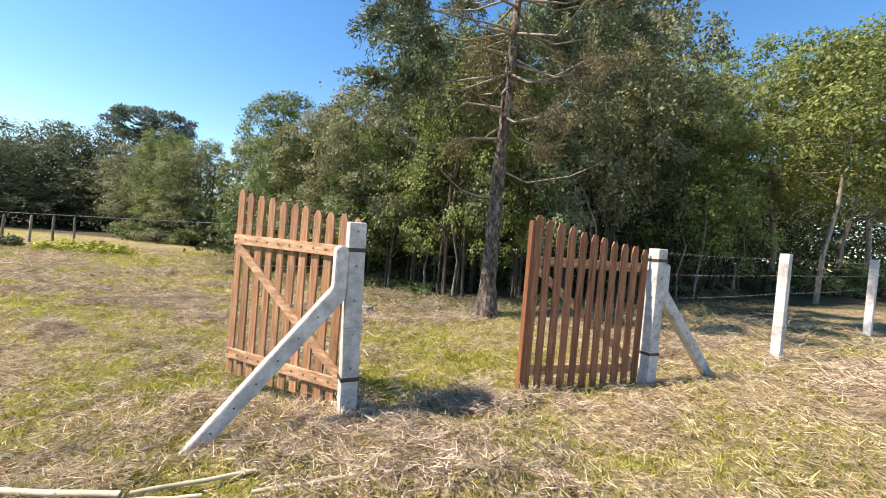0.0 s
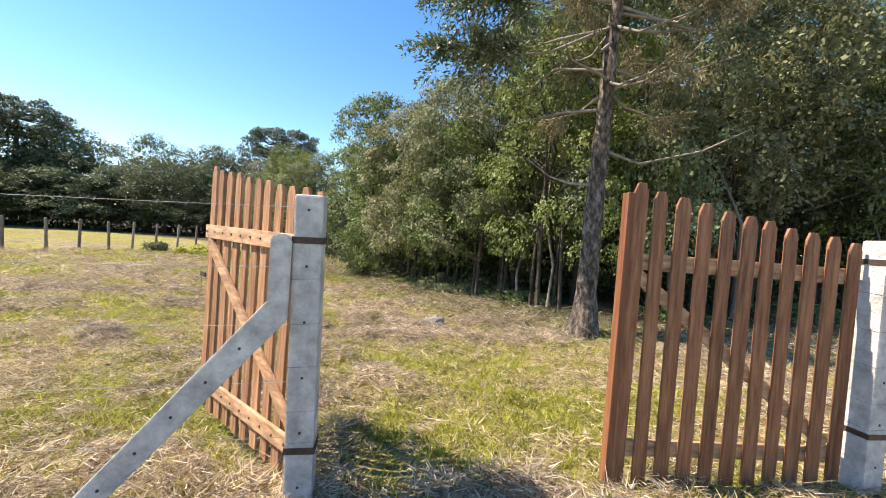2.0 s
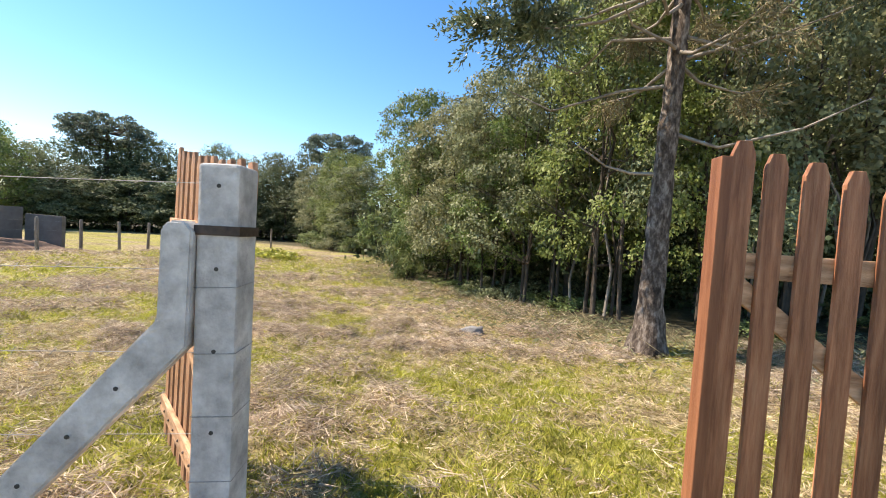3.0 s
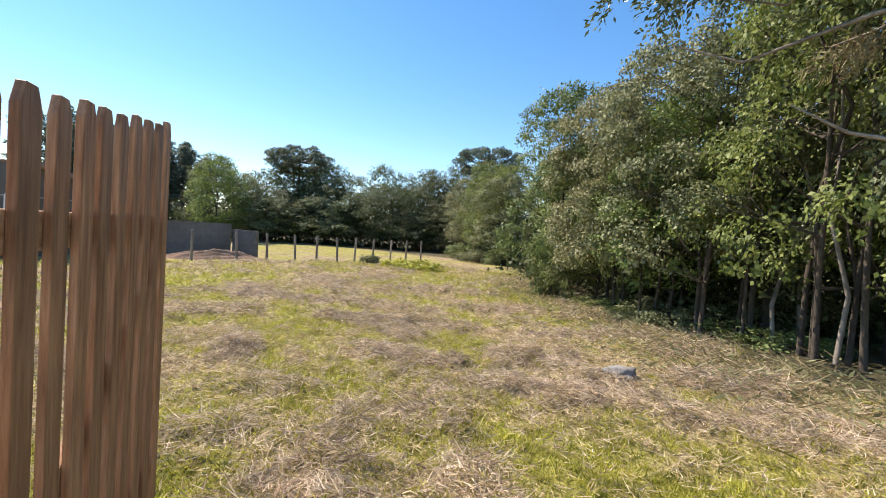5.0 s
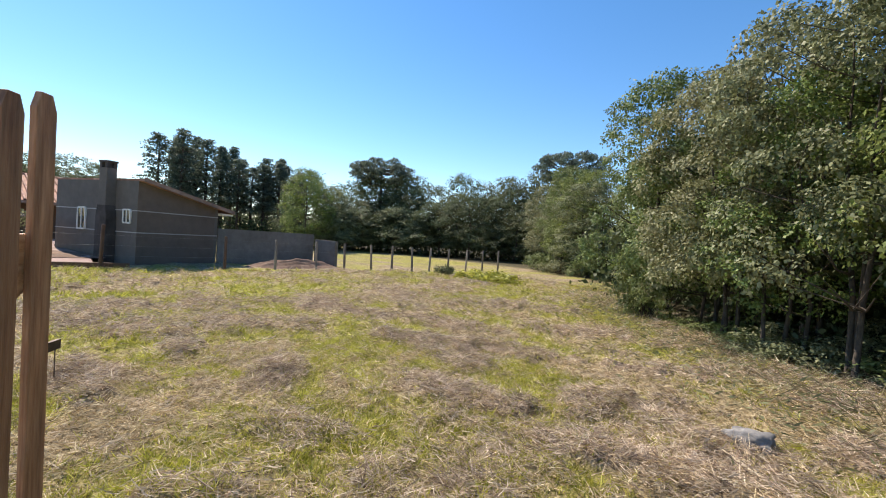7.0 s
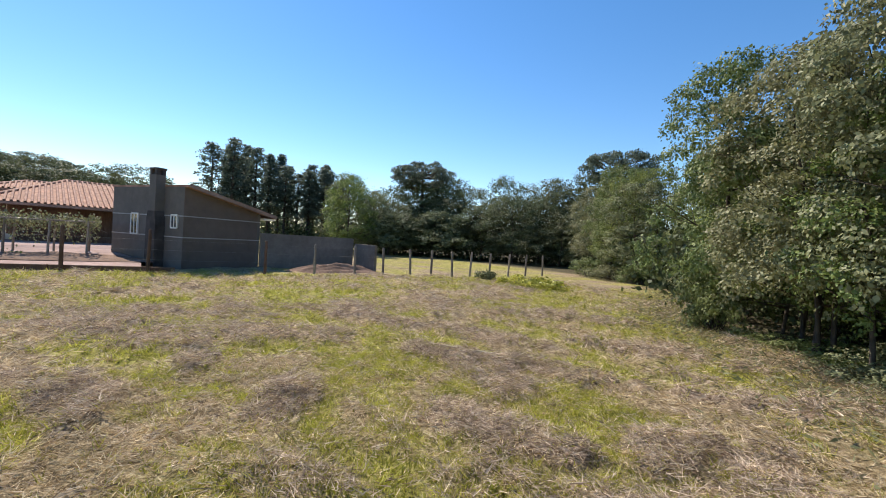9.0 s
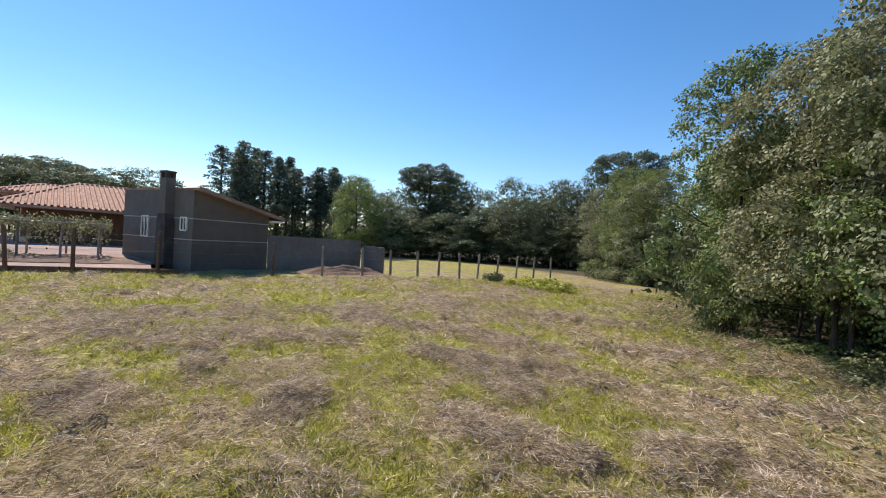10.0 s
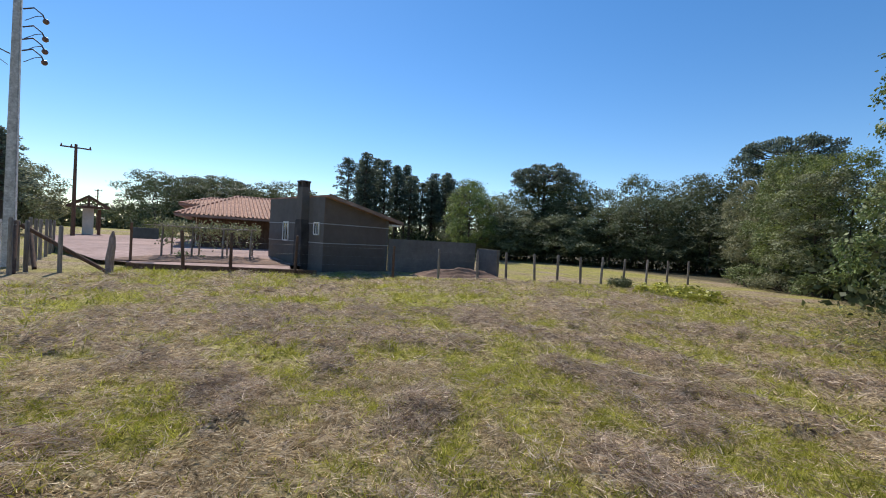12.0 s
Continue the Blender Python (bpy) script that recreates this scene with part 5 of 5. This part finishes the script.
far_kinds = [
    broadleaf(11.0, 4.0, 1.0, 41, M_leaf_far, M_bark_dark, 0.19, 60, 200, "dark rounded tree of the far wood", squeeze=0.85),
    broadleaf(9.0, 3.6, 0.8, 42, M_leaf_b, M_bark_dark, 0.19, 60, 200, "dense grey-green tree of the far wood", stems=2, squeeze=0.85),
    broadleaf(10.0, 3.8, 1.0, 43, M_leaf_far, M_bark_dark, 0.19, 60, 200, "dense dull green tree of the far wood", squeeze=0.85),
    broadleaf(10.5, 3.6, 1.4, 44, M_leaf_c, M_bark_dark, 0.19, 60, 200, "yellow-green tree beside the far field", squeeze=0.85),
]
rng = np.random.default_rng(45)
far_spots = [(-47.0, 19.4, 0.82, 0.85, 3), (-49.5, 22.6, 0.85, 0.9, 1), (-52.0, 21.0, 0.9, 0.9, 2)]
line = [(-28, 41), (-33, 44), (-38, 41), (-42, 37), (-46, 32), (-48, 28.5), (-49, 25.5)]
for k in range(13):
    t = k / 12 * (len(line) - 1)
    j = min(int(t), len(line) - 2)
    x, y = (line[j][0] + (line[j + 1][0] - line[j][0]) * (t - j), line[j][1] + (line[j + 1][1] - line[j][1]) * (t - j))
    far_spots.append((x + rng.normal(0, 1.0), y + rng.normal(0, 1.0), rng.uniform(0.55, 0.85), rng.uniform(0.85, 1.15), int(rng.integers(0, 3))))
    far_spots.append((x * 1.12 + rng.normal(0, 1.2), y * 1.12 + rng.normal(0, 1.2), rng.uniform(0.78, 1.06), rng.uniform(0.95, 1.2), int(rng.choice([0, 0, 2]))))
for k in range(10):
    far_spots.append((-80 + rng.normal(0, 3), -25 + 2.4 * k, rng.uniform(0.7, 1.05), rng.uniform(1.1, 1.5), int(rng.choice([0, 2]))))
for k in range(5):
    far_spots.append((-52 - 2 * k + rng.normal(0, 1), -27 - 1.5 * k, rng.uniform(0.7, 0.9), 1.1, 1))
for k in range(10):
    far_spots.append((-4 + 5.2 * k + rng.normal(0, 0.8), 33 + 0.35 * k + rng.uniform(0, 4), rng.uniform(0.8, 1.1), rng.uniform(1.0, 1.3), int(rng.integers(0, 3))))
scatter_copies(far_kinds, far_spots, "far trees")
yard_bushes = [shrub(1.5, 2.0, 24, M_leaf_a, 0.15, 18, 60, "round green garden bush")]
scatter_copies(yard_bushes, [(-62, -17.0, 1.5, 1.4, 0), (-66, -18.5, 0.9, 1.2, 0), (-58, -15.0, 0.7, 0.9, 0), (-24.9, -2.2, 0.35, 0.6, 0)], "garden bushes")

# brushwood heap and dark bush in the meadow
bp_ = shrub(1.3, 0.55, 25, M_grass, 0.12, 26, 90, "heap of yellowing cut brushwood in the meadow", "brushwood_heap")
bp_.matrix_basis = pose(-16.5, 19.4, on_ground(-16.5, 19.4), 0, 0, 30)
bp_.scale = (1.35, 1.0, 0.95)
db = shrub(0.5, 0.6, 26, M_leaf_far, 0.09, 12, 90, "small dark bush in the meadow")
db.matrix_basis = pose(-19.7, 19.0, on_ground(-19.7, 19.0))

# stone, cut branch, canes on the ground
bm = bmesh.new()
bmesh.ops.create_icosphere(bm, subdivisions=4, radius=1)
for v in bm.verts:
    v.co = Vector((v.co.x * 0.21, v.co.y * 0.16, v.co.z * 0.12)) * (1 + 0.35 * noise.fractal(v.co * 1.6, 1, 2, 3))
st = part("field_stone", bm, M_rock, smooth=True)
st.matrix_basis = pose(-1.64, 9.56, on_ground(-1.64, 9.56) + 0.07, 0, 0, 20)
tagged(st, "grey field stone lying in the cut grass", "stone")
for a, b, r in (((-2.75, 2.36), (-1.76, 2.41), 0.02), ((-1.72, 2.43), (-1.12, 2.75), 0.015), ((-1.02, 2.47), (-0.40, 2.74), 0.015), ((-1.66, 2.36), (-1.3, 2.44), 0.013), ((-1.75, 9.1), (-1.25, 8.75), 0.01), ((-7.4, 8.7), (-6.2, 9.6), 0.012)):
    pts = []
    for k in range(6):
        p = Vector(a).lerp(Vector(b), k / 5)
        pts.append(Vector((p.x, p.y + 0.008 * math.sin(k * 1.7), on_ground(*Vector(a).lerp(Vector(b), 0.5)) + 0.06 + 0.4 * (ground_z(p.x, p.y) - ground_z(*Vector(a).lerp(Vector(b), 0.5))))))
    cane = new("dry_cane", tubes_mesh("dry_cane", [(pts, [r] * 6)], M_bamboo, 8))
    tagged(cane, "pale dry cane lying on the cut grass", "cane", "fallen canes")


# ---- grass and straw ----
def strewn(name, zones, mat, seed, mask, flat, lo, hi, wid, label, lift=0.0, tuft=7, rad=0.04):
    """Tufts of blades over zones (x0, x1, y0, y1, tufts, size); mask thins them out. Flat ones lie in combed bunches."""
    rng = np.random.default_rng(seed)
    B, A, L_, W = [], [], [], []
    for x0, x1, y0, y1, n, s in zones:
        x, y = rng.uniform(x0, x1, n), rng.uniform(y0, y1, n)
        keep = rng.random(n) < mask(x, y)
        if s > 1.2:
            keep &= ~((x > near[0]) & (x < near[1]) & (y > near[2]) & (y < near[3]))
        if s > 1.8:
            keep &= ~((x > mid[0]) & (x < mid[1]) & (y > mid[2]) & (y < mid[3]))
        x, y = x[keep], y[keep]
        k = len(x)
        comb, tall = rng.random(k) * 6.283, rng.uniform(0.6, 1.3, k) ** 1.5
        raise_ = rng.random(k) * lift
        x, y, comb, tall, raise_ = (np.repeat(a, tuft) for a in (x, y, comb, tall, raise_))
        k = len(x)
        x, y = x + rng.normal(0, rad * s, k), y + rng.normal(0, rad * s, k)
        hz = comb + rng.normal(0, 0.55, k) if flat else rng.random(k) * 6.283
        up = np.abs(rng.normal(0, 1, k)) * (0.35 if flat else 0.9) + (0.02 if flat else 0.6)
        A.append(unit(np.stack([np.cos(hz), np.sin(hz), up], 1)))
        B.append(np.stack([x, y, surface_z(x, y) + raise_ + rng.random(k) * lift * 0.4 - (0 if flat else 0.01)], 1))
        ln = rng.uniform(lo, hi, k) * s * tall
        L_.append(ln)
        W.append(wid * s * rng.uniform(0.6, 1.3, k))
    v, q = spears(np.concatenate(B), np.concatenate(A), np.concatenate(L_), np.concatenate(W), rng)
    return tagged(new(name, raw_mesh(name, v, q, mat)), label, "grass", kind="stuff")


def litter(name, line, depth, n, seed, mat, lo, hi, r, label):
    """Fallen twigs and dead stalks along the wood's edge."""
    rng = np.random.default_rng(seed)
    t = rng.random(n) * (len(line) - 1)
    j = np.minimum(t.astype(int), len(line) - 2)
    P = np.array(line, float)
    p = P[j] + (P[j + 1] - P[j]) * (t - j)[:, None] + rng.normal(0, depth / 2, (n, 2))
    hz = rng.random(n) * 6.283
    ax = unit(np.stack([np.cos(hz), np.sin(hz), np.abs(rng.normal(0, 0.4, n))], 1))
    ln = rng.uniform(lo, hi, n)
    v, q = blades(np.column_stack([p, surface_z(p[:, 0], p[:, 1]) + rng.random(n) * 0.08]), ax, ln, r * rng.uniform(0.6, 1.5, n), rng)
    return tagged(new(name, raw_mesh(name, v, q, mat)), label, "litter", kind="stuff")


EDGE = [(-14, 26.6), (-9.5, 19.2), (-7, 16.6), (-2.6, 13.4), (-0.2, 11.2), (2.6, 10.2), (6, 12), (10, 14)]
litter("twig_litter", EDGE, 1.6, 9000, 401, M_needle_dry, 0.1, 0.5, 0.0045, "grey-brown dead twigs along the wood's edge")
litter("edge_weeds", EDGE, 1.8, 9000, 402, M_leaf_b, 0.06, 0.2, 0.014, "low weeds and seedlings along the wood's edge")
near = (-7.5, 4.0, 1.6, 10.5)
mid = (-13.0, 8.0, 0.5, 16.0)
wide = (-21.0, 10.0, -3.0, 24.0)
open_ = lambda x, y: 1 - wood_mask(x, y)
strewn("straw", [(*near, 34000, 0.8), (*mid, 24000, 1.2001), (*wide, 18000, 1.9)], M_straw, 201, lambda x, y: (0.75 - 0.55 * green_mask(x, y)) * open_(x, y), True, 0.05, 0.16, 0.0046, "pale dry straw strewn over the meadow", 0.04, 7, 0.05)
strewn("hay", [(*near, 44000, 0.8), (*mid, 34000, 1.2001), (*wide, 22000, 1.9)], M_hay, 202, lambda x, y: np.clip(hay_mask(x, y) * 1.2, 0.05, 1) * open_(x, y), True, 0.06, 0.2, 0.0046, "brown withered hay in loose swaths", 0.07, 7, 0.05)
strewn("grass", [(*near, 44000, 0.95), (*mid, 34000, 1.3), (*wide, 28000, 1.9)], M_grass, 203, lambda x, y: np.clip(green_mask(x, y) * 0.95, 0.07, 1) * open_(x, y), False, 0.04, 0.115, 0.0062, "short yellow-green grass blades", 0.0, 7, 0.03)
